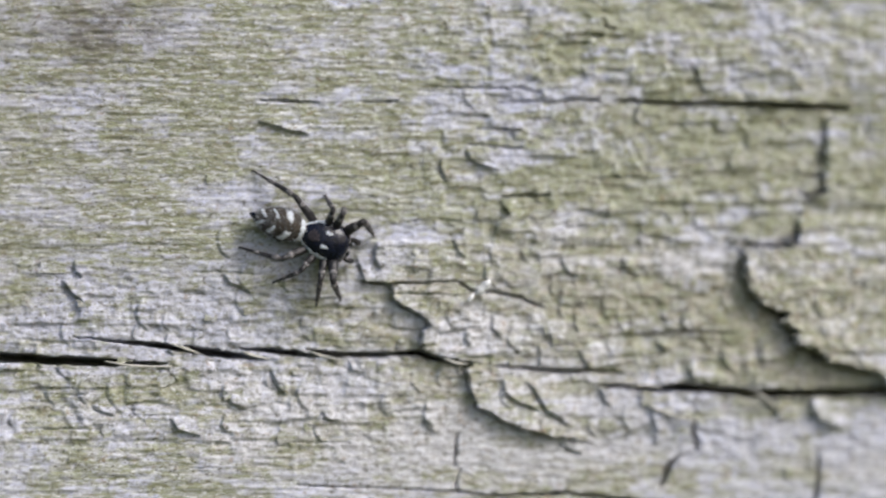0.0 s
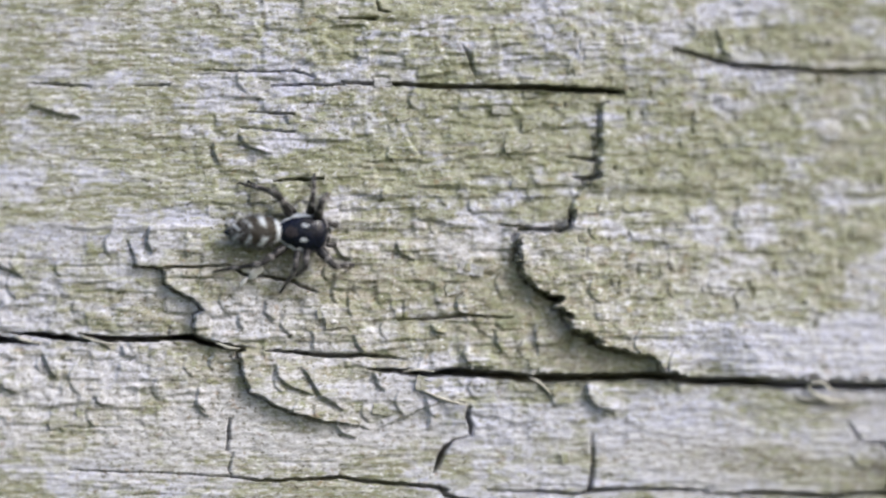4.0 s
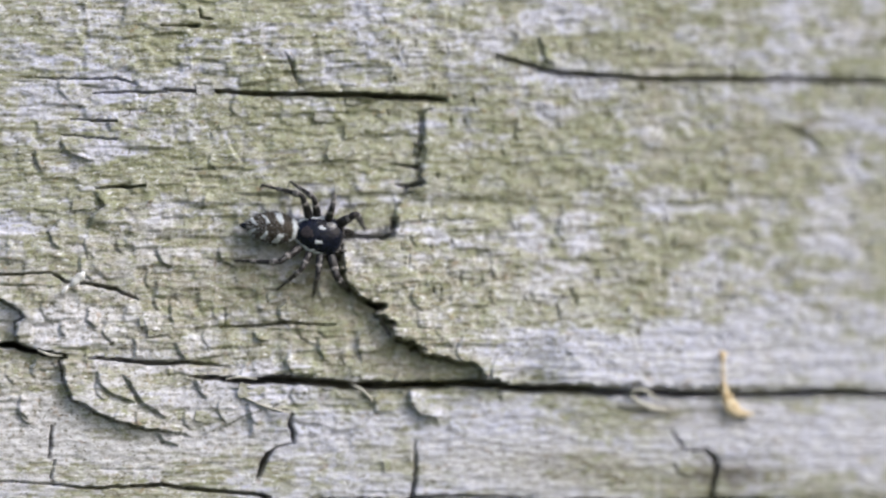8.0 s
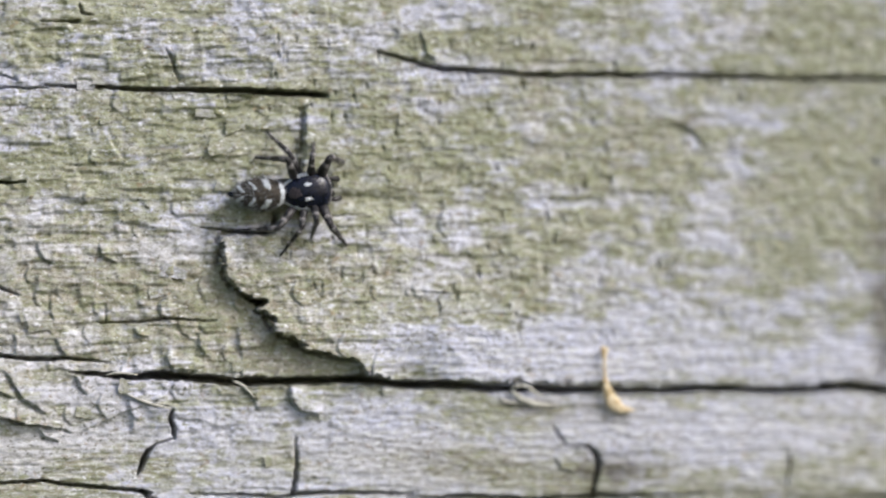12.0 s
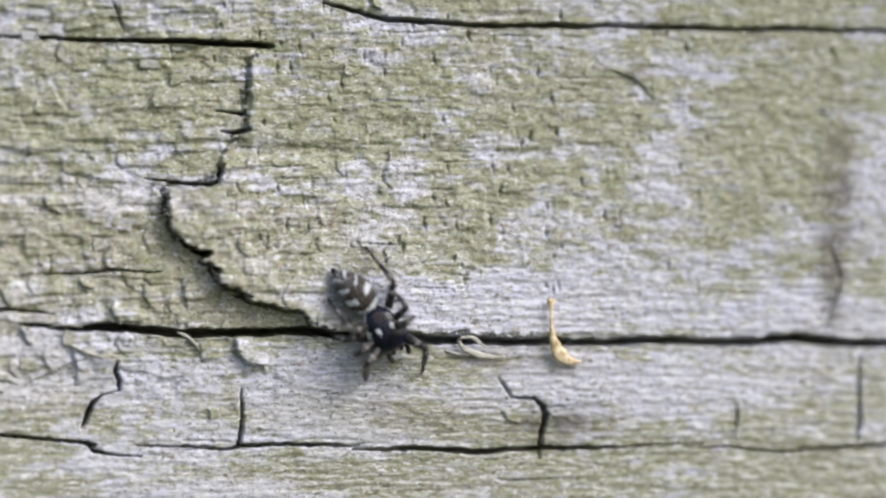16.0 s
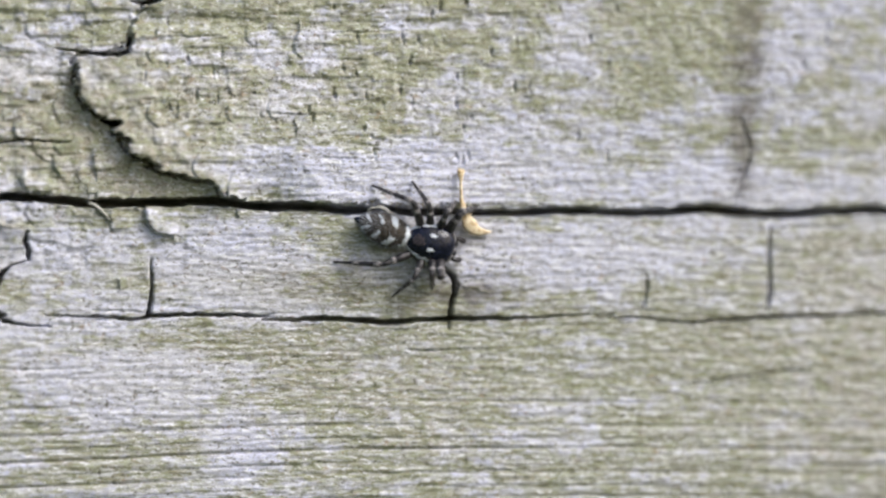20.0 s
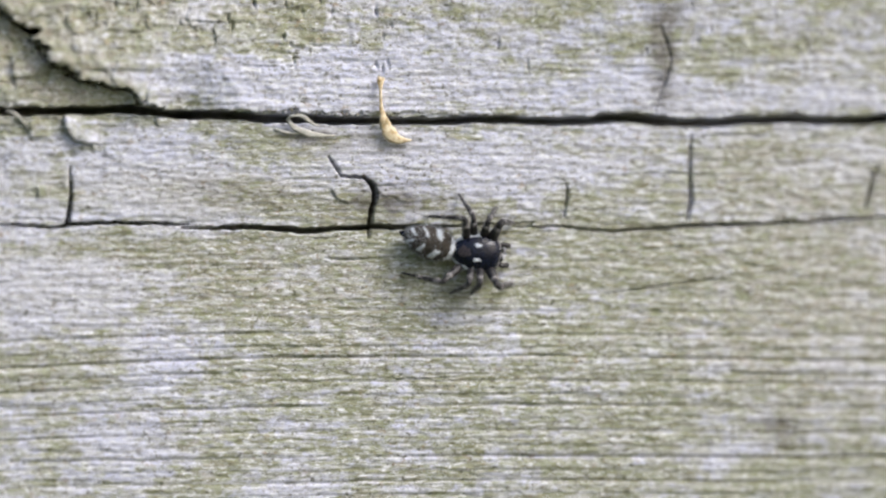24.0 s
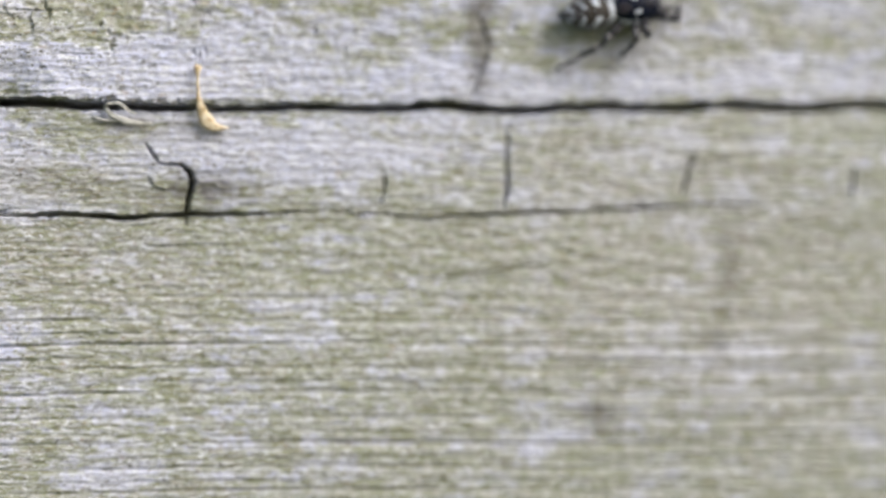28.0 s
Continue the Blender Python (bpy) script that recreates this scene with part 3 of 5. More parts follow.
R.lift([(-33.58, -7.94), (-33.24, -8.49), (-32.08, -8.83)], 0.25, 0.6)
R.lift([(-28.63, -5.52), (-28.35, -6.33), (-27.88, -6.77)], 0.25, 0.6)
R.lift([(-26.13, -7.55), (-25.88, -7.94), (-25.19, -8.1)], 0.2, 0.6)
R.lift([(-21.08, -7.83), (-20.88, -8.38), (-20.47, -8.66)], 0.2, 0.6)
R.lift([(-23.38, 0.87), (-23.52, 0.03), (-23.19, -0.66)], 0.25, 0.8)
R.lift([(-24.77, -5.1), (-24.63, -5.52), (-24.08, -5.72)], 0.2, 0.5)
R.lift([(-30.74, -6.91), (-30.33, -7.33), (-29.85, -7.55)], 0.2, 0.5)
R.lift([(-37.41, -7.33), (-36.85, -7.66), (-36.3, -7.83)], 0.18, 0.5)
R.lift([(-29.22, 6.7), (-28.24, 6.42), (-26.63, 6.01)], 0.22, 0.5)
R.lift([(11.44, -10.53), (11.78, -11.08), (12.41, -11.3)], 0.10, 0.4)
R.lift([(13.72, -10.39), (14.22, -10.33), (14.64, -10.33)], 0.08, 0.3)
R.lift([(13.89, -10.69), (14.16, -10.94), (14.58, -10.97), (14.83, -11.17), (15.5, -11.25)], 0.05, 0.4)
R.lift([(16.83, 6.28), (17.94, 5.81), (18.64, 5.31), (19.06, 4.69)], 0.10, 0.5)
R.lift([(4.75, 10.58), (4.89, 10.17), (5.11, 9.47), (5.58, 9.19)], 0.22, 0.5)
R.lift([(-9.56, 3.92), (-9.97, 4.19), (-10.39, 4.75), (-10.67, 5.58)], 0.1, 0.6)

# many small scales whose left edges have sprung
rng = np.random.RandomState(77)
taken = []
for k in range(300):
    u, v = rng.uniform(-42, 6), rng.uniform(-9.0, 8.5)
    i, j = np.searchsorted(us, u), np.searchsorted(vs, v)
    if rng.rand() > flaky[j, i] * (1.0 if v < 0.8 else 0.22):
        continue
    if any(abs(u - a) < 1.0 and abs(v - b) < 0.95 for a, b in taken):
        continue
    taken.append((u, v))
    s, lean = rng.uniform(0.28, 0.9), rng.uniform(-0.25, 0.25)
    pts = [(u + s * (0.75 * a * a * (1.0 if a > 0 else 0.6) + lean * a - 0.2), v - s * a) for a in (-1, -0.5, 0, 0.5, 1)]
    R.lift(pts, rng.uniform(0.06, 0.14), rng.uniform(0.35, 0.9))

# long shallow furrows of the lower half, one to each summer of growth
rise = R.V + 13.2 - 0.012 * R.U + 0.30 * np.sin(0.10 * R.U + 0.12 * R.V) + 0.5 * (R.wave(16, 5, 91) - 0.5) + 0.05 * R.wave(1.6, 0.6, 94)
ring = np.floor(rise / 1.2 + 0.5)
off = rise - 1.2 * ring
deep = np.random.RandomState(92).rand(200)[(ring.astype(int)) % 200] * 0.45 + 0.5
deep *= np.clip(1.7 * R.wave(9, 0.9, 93) - 0.1, 0.2, 1.0) / (1 + np.exp((R.V + 17.2) / 1.0))
furrow = deep * np.exp(-(off / 0.085) ** 2)
R.h -= 0.19 * furrow + 0.05 * deep * np.clip(off / 0.6, -1, 1)
# short checks across the grain in the scaly sheet
for k in range(240):
    u, v, ln = rng.uniform(-3, 36), rng.uniform(-4.5, 10.5), rng.uniform(0.25, 0.75)
    w = rng.uniform(0.05, 0.11)
    if u > 15 and rng.rand() < 0.6:
        continue
    lean = rng.uniform(-0.15, 0.25) * ln
    R.crack([(u, v, 0.5 * w), (u + 0.3 * lean, v - ln * 0.5, w), (u + lean, v - ln, 0.4 * w)], 3.0)
for k in range(110):
    u, v, ln = rng.uniform(-44, 46), rng.uniform(-28, 14), rng.uniform(0.8, 4.5)
    w = rng.uniform(0.02, 0.05)
    R.crack([(u, v, 0.6 * w), (u + ln * 0.5, v + rng.uniform(-0.05, 0.05), w), (u + ln, v + rng.uniform(-0.1, 0.1), 0.5 * w)], 6.0)

# where algae sits, with painted shade by the sheet's edge, and where brown inner wood shows
def patch(u, v, ru, rv):
    return np.exp(-((R.WU - u) / ru) ** 2 - ((R.WV - v) / rv) ** 2)


algae_and_shade = 0.44 + 0.36 * tone + 0.12 * below + 0.38 * (R.wave(7, 3.5, 81) - 0.5) + 0.35 * (R.wave(1.6, 0.9, 82) - 0.5)
algae_and_shade += 0.25 * patch(4, 5, 12, 5) + 0.10 * patch(-10, 3, 7, 4) + 0.2 * patch(22, 4, 9, 5) + 0.3 * patch(-2, -5.5, 4, 1.6)
algae_and_shade += 0.12 * below - 0.15 * patch(12, -5.2, 10, 1.6) - 0.12 * patch(14, -9, 9, 2.0) + 0.1 * patch(-30, 4, 9, 6)
algae_and_shade -= 0.3 * patch(-18, -10, 10, 2.0) + 0.25 * patch(-4, -10, 5, 1.2) + 0.35 * patch(36, -5.8, 10, 1.3) + 0.3 * patch(-4, -15, 7, 2.5)
algae_and_shade -= 0.3 * patch(20, 4.5, 5, 3) - 0.3 * patch(44, -11, 8, 4)
algae_and_shade -= 0.25 * patch(18, -8.6, 14, 1.2) * (R.wave(5, 0.8, 85) > 0.35) + 0.2 * patch(20, -5.9, 16, 1.0)
algae_and_shade += 0.09 / (1 + np.exp(-(R.WV - 0.6) / 0.08)) * (R.WU < 14) + 0.16 * patch(-1, -1.6, 9, 2.4)
tan = 0.9 * patch(-18, -10, 9, 2.2) + 0.9 * patch(-13, -2.6, 11, 3.0) + 0.8 * patch(-3, -4.6, 4, 2.0) + 0.6 * patch(34, -10, 6, 1.5)
tan += 0.6 * patch(2, -10.5, 4, 1.0) + 0.8 * patch(10.8, 7, 0.9, 4) + 0.7 * patch(15, 5.5, 0.7, 2.5) + 0.6 * patch(6, -15, 8, 2.5) + 0.5 * patch(38, -18, 9, 5)
tan += 0.3 * patch(38, -8, 7, 5) + 0.05 * below + 0.5 * patch(39.1, -15.8, 10, 6)
tan = np.clip(tan + 0.35 * (R.wave(3.5, 1.8, 84) - 0.45), 0, 1)
algae_and_shade += 0.12 * patch(-13, -3.0, 11, 3.0) + 0.15 * patch(12, -7.9, 6, 0.7)
stain_and_furrow = 0.9 * patch(28.3, 0.8, 0.9, 3.2) + 1.0 * patch(28.0, -4.3, 0.6, 2.2) + 0.9 * patch(27.8, -2.6, 0.6, 0.6)
stain_and_furrow += 0.7 * patch(34.2, -22.4, 0.8, 0.8) + 0.5 * patch(14.5, -11.2, 3.0, 0.7) + 0.6 * patch(18.2, 6.0, 1.2, 0.5)
stain_and_furrow += 0.5 * patch(-37, 11.5, 3, 1.2) + 0.5 * patch(10.5, -7.9, 3.5, 0.35) + 0.5 * patch(40.5, -15, 0.7, 2.5)
# furrows darkened in the colour by their depth, and a spot below the husk
stain_and_furrow += 0.35 * patch(14.6, -8.2, 0.5, 0.5) + 0.45 * patch(14.0, -11.2, 1.9, 1.1) + 0.3 * patch(12.5, -8.5, 5, 0.5) + 0.42 * furrow
stain_and_furrow += 0.5 * patch(33.4, -22.2, 0.8, 0.6) + 0.4 * patch(39.8, -18.4, 0.5, 1.2) + 0.3 * patch(6.8, -10.6, 3.2, 0.9)
# broad darker tone towards the board's upper left
stain_and_furrow += 0.40 * patch(-37.7, 11.0, 5, 2.0) + 0.24 * patch(-39.1, 4.3, 9, 9)
stain_and_furrow = np.clip(stain_and_furrow * (0.5 + R.wave(0.8, 0.6, 83)), 0, 0.85)

algae_and_shade += 0.15 * patch(21.4, -5.0, 9, 1.6) - 0.30 * patch(-3.2, -15.1, 5, 2.2) - 0.15 * patch(2.0, -21.4, 7, 3.5) - 0.15 * patch(35.3, -21.4, 7, 3.5)
algae_and_shade += 0.12 * patch(8.5, -10.2, 4, 3) + 0.02 * patch(-39.1, 4.3, 8, 9) + 0.12 * patch(-30, 8, 7, 4) + 0.15 * patch(25.7, 5.5, 5, 3)
algae_and_shade += 0.22 * patch(24.3, 3.2, 2.2, 5) - 0.22 * patch(19.3, 0.7, 2.6, 4) - 0.25 * patch(14.6, -4.0, 9, 1.2) - 0.3 * patch(29.9, 1.3, 1.2, 1.8) - 0.2 * patch(12.9, 7.4, 2, 1.6)
algae_and_shade -= 0.25 * patch(18.7, -9.4, 4.5, 0.9) + 0.2 * patch(2.1, -15.4, 2.5, 2.5) + 0.2 * patch(38.2, -16.5, 2, 0.8)
tan += 0.5 * patch(3, -0.8, 8, 1.5) + 0.6 * patch(33.4, -10.9, 2.5, 1.6) + 0.5 * patch(7.1, -10.9, 3, 1)
tan = np.clip(tan + 0.4 * warm, 0, 1)
# hollow beside the sheet's edge: shade as well as algae put into the colour
algae_and_shade += 0.12 / (1 + np.exp(-(R.WV - 5.5) / 1.2)) - 0.10 * flaky + 0.3 * patch(-1.5, -5.9, 3.4, 0.9) + 0.22 * patch(-5.2, -2.8, 1.2, 2.0)
algae_and_shade += 0.14 * patch(9, -8.8, 4, 1.4) + 0.10 * patch(-1, -4.9, 4, 1.3)
algae_and_shade -= 0.25 * patch(16, -5.4, 12, 1.1) + 0.22 * patch(18.5, -9.0, 4.5, 1.2) + 0.25 * patch(3.4, -19.4, 1.6, 2.2) + 0.2 * patch(30.8, -19.6, 2, 0.6)
algae_and_shade += 0.2 * patch(31, -16.2, 8, 2.0) - 0.2 * patch(-32, 2.7, 3.5, 1.6) - 0.15 * patch(-36, -4.6, 3, 1.0)
tan += 0.45 * patch(12.8, -18.6, 1.5, 1.3) + 0.5 * patch(-12, 0, 7, 0.9) + 0.55 * patch(-25, -7.5, 11, 3.2) + 0.35 * patch(5.5, -10.8, 3, 1.2)
algae_and_shade -= 0.16 * patch(14, -9.4, 10, 2.0) + 0.14 * patch(22, -5.6, 9, 1.0) + 0.12 * patch(-25, -8, 10, 2.5) + 0.18 * patch(-6.5, -13.6, 4, 1.4) + 0.2 * patch(8.3, -13.3, 2.0, 0.8)
tan = np.clip(tan, 0, 1)
# 1 where the grain runs long and smooth, 0 on the scaly parts
run = np.clip(smooth + 0.25 * (R.wave(9, 2, 87) - 0.5), 0, 1)


def board():
    nu, nv = len(us), len(vs)
    co = np.stack([R.U * MM, -R.h * MM, 1.2 + R.V * MM], -1).reshape(-1, 3)
    k = np.arange(nu * nv).reshape(nv, nu)
    quads = np.stack([k[:-1, :-1], k[:-1, 1:], k[1:, 1:], k[1:, :-1]], -1).reshape(-1, 4)
    rim = np.concatenate([k[0, :-1], k[:-1, -1], k[-1, :0:-1], k[:0:-1, 0]])
    back = co[rim].copy()
    back[:, 1] = 18 * MM
    ids = nu * nv + np.arange(len(rim))
    side = np.stack([rim, ids, np.roll(ids, -1), np.roll(rim, -1)], -1)
    co = np.concatenate([co, back])
    faces = np.concatenate([quads, side])
    me = bpy.data.meshes.new("fence_board")
    me.vertices.add(len(co))
    me.vertices.foreach_set("co", co.ravel().astype(np.float32))
    n = len(faces) * 4
    me.loops.add(n + len(ids))
    me.loops.foreach_set("vertex_index", np.concatenate([faces.ravel(), ids]).astype(np.int32))
    me.polygons.add(len(faces) + 1)
    me.polygons.foreach_set("loop_start", np.concatenate([np.arange(0, n, 4), [n]]).astype(np.int32))
    me.update(calc_edges=True)
    for name, field in (("fibre", fibre), ("algae_and_shade", algae_and_shade), ("tan", tan), ("stain_and_furrow", stain_and_furrow), ("run", run)):
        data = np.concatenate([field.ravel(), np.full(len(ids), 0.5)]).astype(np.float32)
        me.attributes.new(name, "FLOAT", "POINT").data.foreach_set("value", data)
    me.materials.append(WOOD)
    me.shade_smooth()
    return tagged(new("fence_board", me), "weathered grey-green softwood fence board, cracked and flaking, spotted with algae",
                  "fence board")


BOARD = board()


def height(u, v):
    return float(R.h[min(np.searchsorted(vs, v), len(vs) - 1), min(np.searchsorted(us, u), len(us) - 1)])


# ---- plain surroundings that close the place, unseen; the turf is added for bounced light ----
tagged(mesh_object("wall", box((-2.0, 0.018, 0.0), (2.0, 0.060, 1.8)), FENCE), "plain weathered timber fence behind the board",
       "fence", kind="structure")
g = bmesh.new()
bmesh.ops.create_grid(g, x_segments=8, y_segments=8, size=600)
tagged(mesh_object("ground", g, TURF), "short green turf, unseen, added for bounced light", "grass", kind="structure")


# ---- shapes ----
def ellipsoid(centre, radii, nu=28, nv=18, shape=None):
    bm = bmesh.new()
    bmesh.ops.create_uvsphere(bm, u_segments=nu, v_segments=nv, radius=1.0)
    bmesh.ops.rotate(bm, verts=bm.verts, matrix=Matrix.Rotation(math.pi / 2, 3, "Y"))
    for v in bm.verts:
        c = v.co.copy()
        if shape:
            c = shape(c)
        v.co = Vector([(centre[i] + radii[i] * c[i]) * MM for i in range(3)])
    return bm


def tube(points, radii, sides=10):
    """A closed tapering tube along points, in millimetres."""
    bm = bmesh.new()
    rings = []
    for i, p in enumerate(points):
        a, b = Vector(points[max(i - 1, 0)]), Vector(points[min(i + 1, len(points) - 1)])
        m = (b - a).to_track_quat("Z", "Y").to_matrix()
        rings.append([bm.verts.new((Vector(p) + m @ Vector((math.cos(q) * radii[i], math.sin(q) * radii[i], 0))) * MM)
                      for q in [2 * math.pi * k / sides for k in range(sides)]])
    for r, s in zip(rings, rings[1:]):
        for k in range(sides):
            bm.faces.new((r[k], r[(k + 1) % sides], s[(k + 1) % sides], s[k]))
    bm.faces.new(rings[0][::-1])
    bm.faces.new(rings[-1])
    return bm


def bristles(bm, at, count, long_, seed, back=Vector((-1, 0, 0))):
    """Fine hairs: thin three-sided spikes from random places that at() gives with their normals."""
    r = random.Random(seed)
    for _ in range(count):
        p, n = at(r)
        d = (n + back * r.uniform(0.3, 1.2) + Vector((r.gauss(0, .3), r.gauss(0, .3), r.gauss(0, .3)))).normalized()
        s = d.orthogonal().normalized() * 0.012
        t = d.cross(s).normalized() * 0.012
        ring = [bm.verts.new((p + q) * MM) for q in (s, t * 0.8 - s * 0.5, -t * 0.8 - s * 0.5)]
        tip = bm.verts.new((p + d * long_ * r.uniform(0.5, 1.1)) * MM)
        for k in range(3):
            bm.faces.new((ring[k], ring[(k + 1) % 3], tip))
    return bm


def ellipsoid_at(place, r, out):
    u, v = place
    bm = bmesh.new()
    bmesh.ops.create_icosphere(bm, subdivisions=2, radius=r * MM)
    bmesh.ops.translate(bm, verts=bm.verts, vec=on_board(u, v, height(u, v) + out))
    return bm


# ---- small things on the board ----
def ribbon(points, widths, thick, lift=0.0, arch=0.0, jag=0.0, seed=1):
    """A flat tapering strip along points on the board (right, up), lying on its relief; arch raises its middle."""
    r = random.Random(seed)
    bm = bmesh.new()
    rows = []
    n = len(points)
    for i, (u, v) in enumerate(points):
        a, b = points[max(i - 1, 0)], points[min(i + 1, n - 1)]
        du, dv = b[0] - a[0], b[1] - a[1]
        ln = math.hypot(du, dv) or 1
        w = widths[i] / 2 * (1 + jag * r.uniform(-1, 1))
        h = ground_level(u, v) + lift + arch * math.sin(math.pi * i / (n - 1))
        ring = []
        for side, out in ((1, 0), (0.6, 1), (-0.6, 1), (-1, 0), (-0.6, -1), (0.6, -1)):
            ring.append(bm.verts.new(on_board(u - dv / ln * w * side, v + du / ln * w * side, h + out * thick / 2)))
        rows.append(ring)
    for p, q in zip(rows, rows[1:]):
        for k in range(6):
            bm.faces.new((p[k], p[(k + 1) % 6], q[(k + 1) % 6], q[k]))
    bm.faces.new(rows[0][::-1])
    bm.faces.new(rows[-1])
    return bm


def ground_level(u, v):
    """The board's height without its splits."""
    return max(height(u + a, v + b) for a in (-0.3, 0, 0.3) for b in (-0.3, 0, 0.3))


def curve_through(pts, n):
    """n points, and whatever else each carries, spaced along a bent line."""
    out = []
    for k in range(n):
        x = k / (n - 1) * (len(pts) - 1)
        i = min(int(x), len(pts) - 2)
        f = x - i
        p0, p1, p2, p3 = pts[max(i - 1, 0)], pts[i], pts[i + 1], pts[min(i + 2, len(pts) - 1)]
        out.append(tuple(0.5 * (2 * b + (c - a) * f + (2 * a - 5 * b + 4 * c - d) * f * f + (3 * b - a - 3 * c + d) * f ** 3)
                         for a, b, c, d in zip(p0, p1, p2, p3)))
    return out


husk = tagged(new("plant_husk"), "dry amber plant husk, hooked, stuck beside the long split", "plant husk")
stalk = curve_through([(13.94, -5.05, 0.33), (13.89, -5.28, 0.36), (13.89, -5.55, 0.19), (13.89, -5.94, 0.14), (13.91, -6.36, 0.17), (13.94, -6.8, 0.25)], 18)
part("stalk", ribbon([p[:2] for p in stalk], [p[2] for p in stalk], 0.12, 0.25, 0.0, 0.1), HUSK, husk)
hook = curve_through([(13.97, -6.69, 0.22), (14.03, -7.08, 0.39), (14.19, -7.55, 0.61), (14.41, -7.89, 0.72), (14.78, -8.14, 0.44), (15.44, -8.17, 0.08)], 22)
part("hook", ribbon([p[:2] for p in hook], [p[2] for p in hook], 0.13, 0.22, 0.12, 0.08), HUSK, husk)
part("tip", ellipsoid_at([(13.83, -5.19)][0], 0.13, 0.35), HUSK, husk)

curl = tagged(new("wood_curl"), "thin pale curl of wood lying over the long split", "wood splinter")
for k, line in enumerate(([(9.55, -6.94, 0.08), (9.33, -7.14, 0.17), (9.64, -7.55, 0.28), (10.33, -7.83, 0.31), (11.03, -7.94, 0.19), (11.66, -7.94, 0.06)], [(9.5, -7, 0.08), (9.94, -6.97, 0.19), (10.33, -7.22, 0.17), (10.61, -7.39, 0.11), (10.89, -7.47, 0.06)])):
    arc = curve_through(line, 18)
    part("strip", ribbon([p[:2] for p in arc], [p[2] for p in arc], 0.07, 0.10, 0.12, 0.1, 3 + k), SPLINTER, curl)

lint = tagged(new("lint"), "tiny tuft of white lint caught on a sprung scale", "lint")
for k, line in enumerate(([(-17.83, -1.11, 0.11), (-17.94, -1.28, 0.33), (-18.14, -1.47, 0.42), (-18.33, -1.67, 0.33), (-18.47, -1.83, 0.11)], [(-18.61, -1.78, 0.08), (-18.72, -1.94, 0.22), (-18.86, -2.11, 0.19), (-18.94, -2.22, 0.06)], [(-17.89, -1.19, 0.08), (-17.86, -1.42, 0.14), (-17.97, -1.61, 0.08)],
                          [(-18.33, -1.64, 0.08), (-18.56, -1.81, 0.11), (-18.67, -1.89, 0.08)])):
    arc = curve_through(line, 9)
    part("tuft", ribbon([p[:2] for p in arc], [p[2] for p in arc], 0.22, 0.45 - 0.05 * k, 0.1, 0.3, 20 + k), FLUFF, lint)

# slivers that still bridge the splits, and torn fibres along them
SLIVERS = [[(-33.52, -4.27, 0.06), (-32.83, -4.49, 0.14), (-32.13, -4.74, 0.06)], [(-30.05, -4.6, 0.06), (-29.49, -4.83, 0.14), (-28.66, -5.02, 0.06)], [(-26.72, -4.6, 0.06), (-26.16, -4.83, 0.11), (-25.19, -5.05, 0.06)], [(-36.85, -5.1, 0.06), (-35.47, -5.33, 0.11), (-33.52, -5.38, 0.06)],
           [(-4.56, -6.72, 0.06), (-4, -6.97, 0.17), (-3.44, -7.61, 0.08)], [(-9.83, -7.33, 0.06), (-8.72, -7.81, 0.17), (-7.56, -8.08, 0.08)], [(8.66, -7.61, 0.06), (9.5, -7.83, 0.11), (10.47, -7.8, 0.06)], [(-20.11, -4.97, 0.06), (-19.42, -5.22, 0.14), (-18.89, -5.25, 0.06)],
           [(-10.81, -6.42, 0.06), (-10.11, -6.31, 0.11), (-9.28, -6.42, 0.06)]]
for k, line in enumerate(SLIVERS):
    arc = curve_through(line, 9)
    part("sliver", ribbon([p[:2] for p in arc], [p[2] for p in arc], 0.07, 0.02, 0.08, 0.25, 40 + k), SPLINTER, BOARD)

# torn fibres that hang from the split's upper lip
rng = np.random.RandomState(55)
for k in range(26):
    u = rng.uniform(8.0, 13.2)
    v = np.interp(u, (8.0, 10.3, 13.2), (-6.66, -6.75, -6.90)) + rng.uniform(-0.05, 0.05)
    ln, lean = rng.uniform(0.10, 0.34), rng.uniform(-0.08, 0.08)
    part("fibre", ribbon([(u, v + 0.1), (u + lean * 0.5, v + 0.1 - ln * 0.5), (u + lean, v + 0.1 - ln)], [0.06, 0.05, 0.015], 0.03, -0.10, 0.02, 0.2, 60 + k), TORN, BOARD)



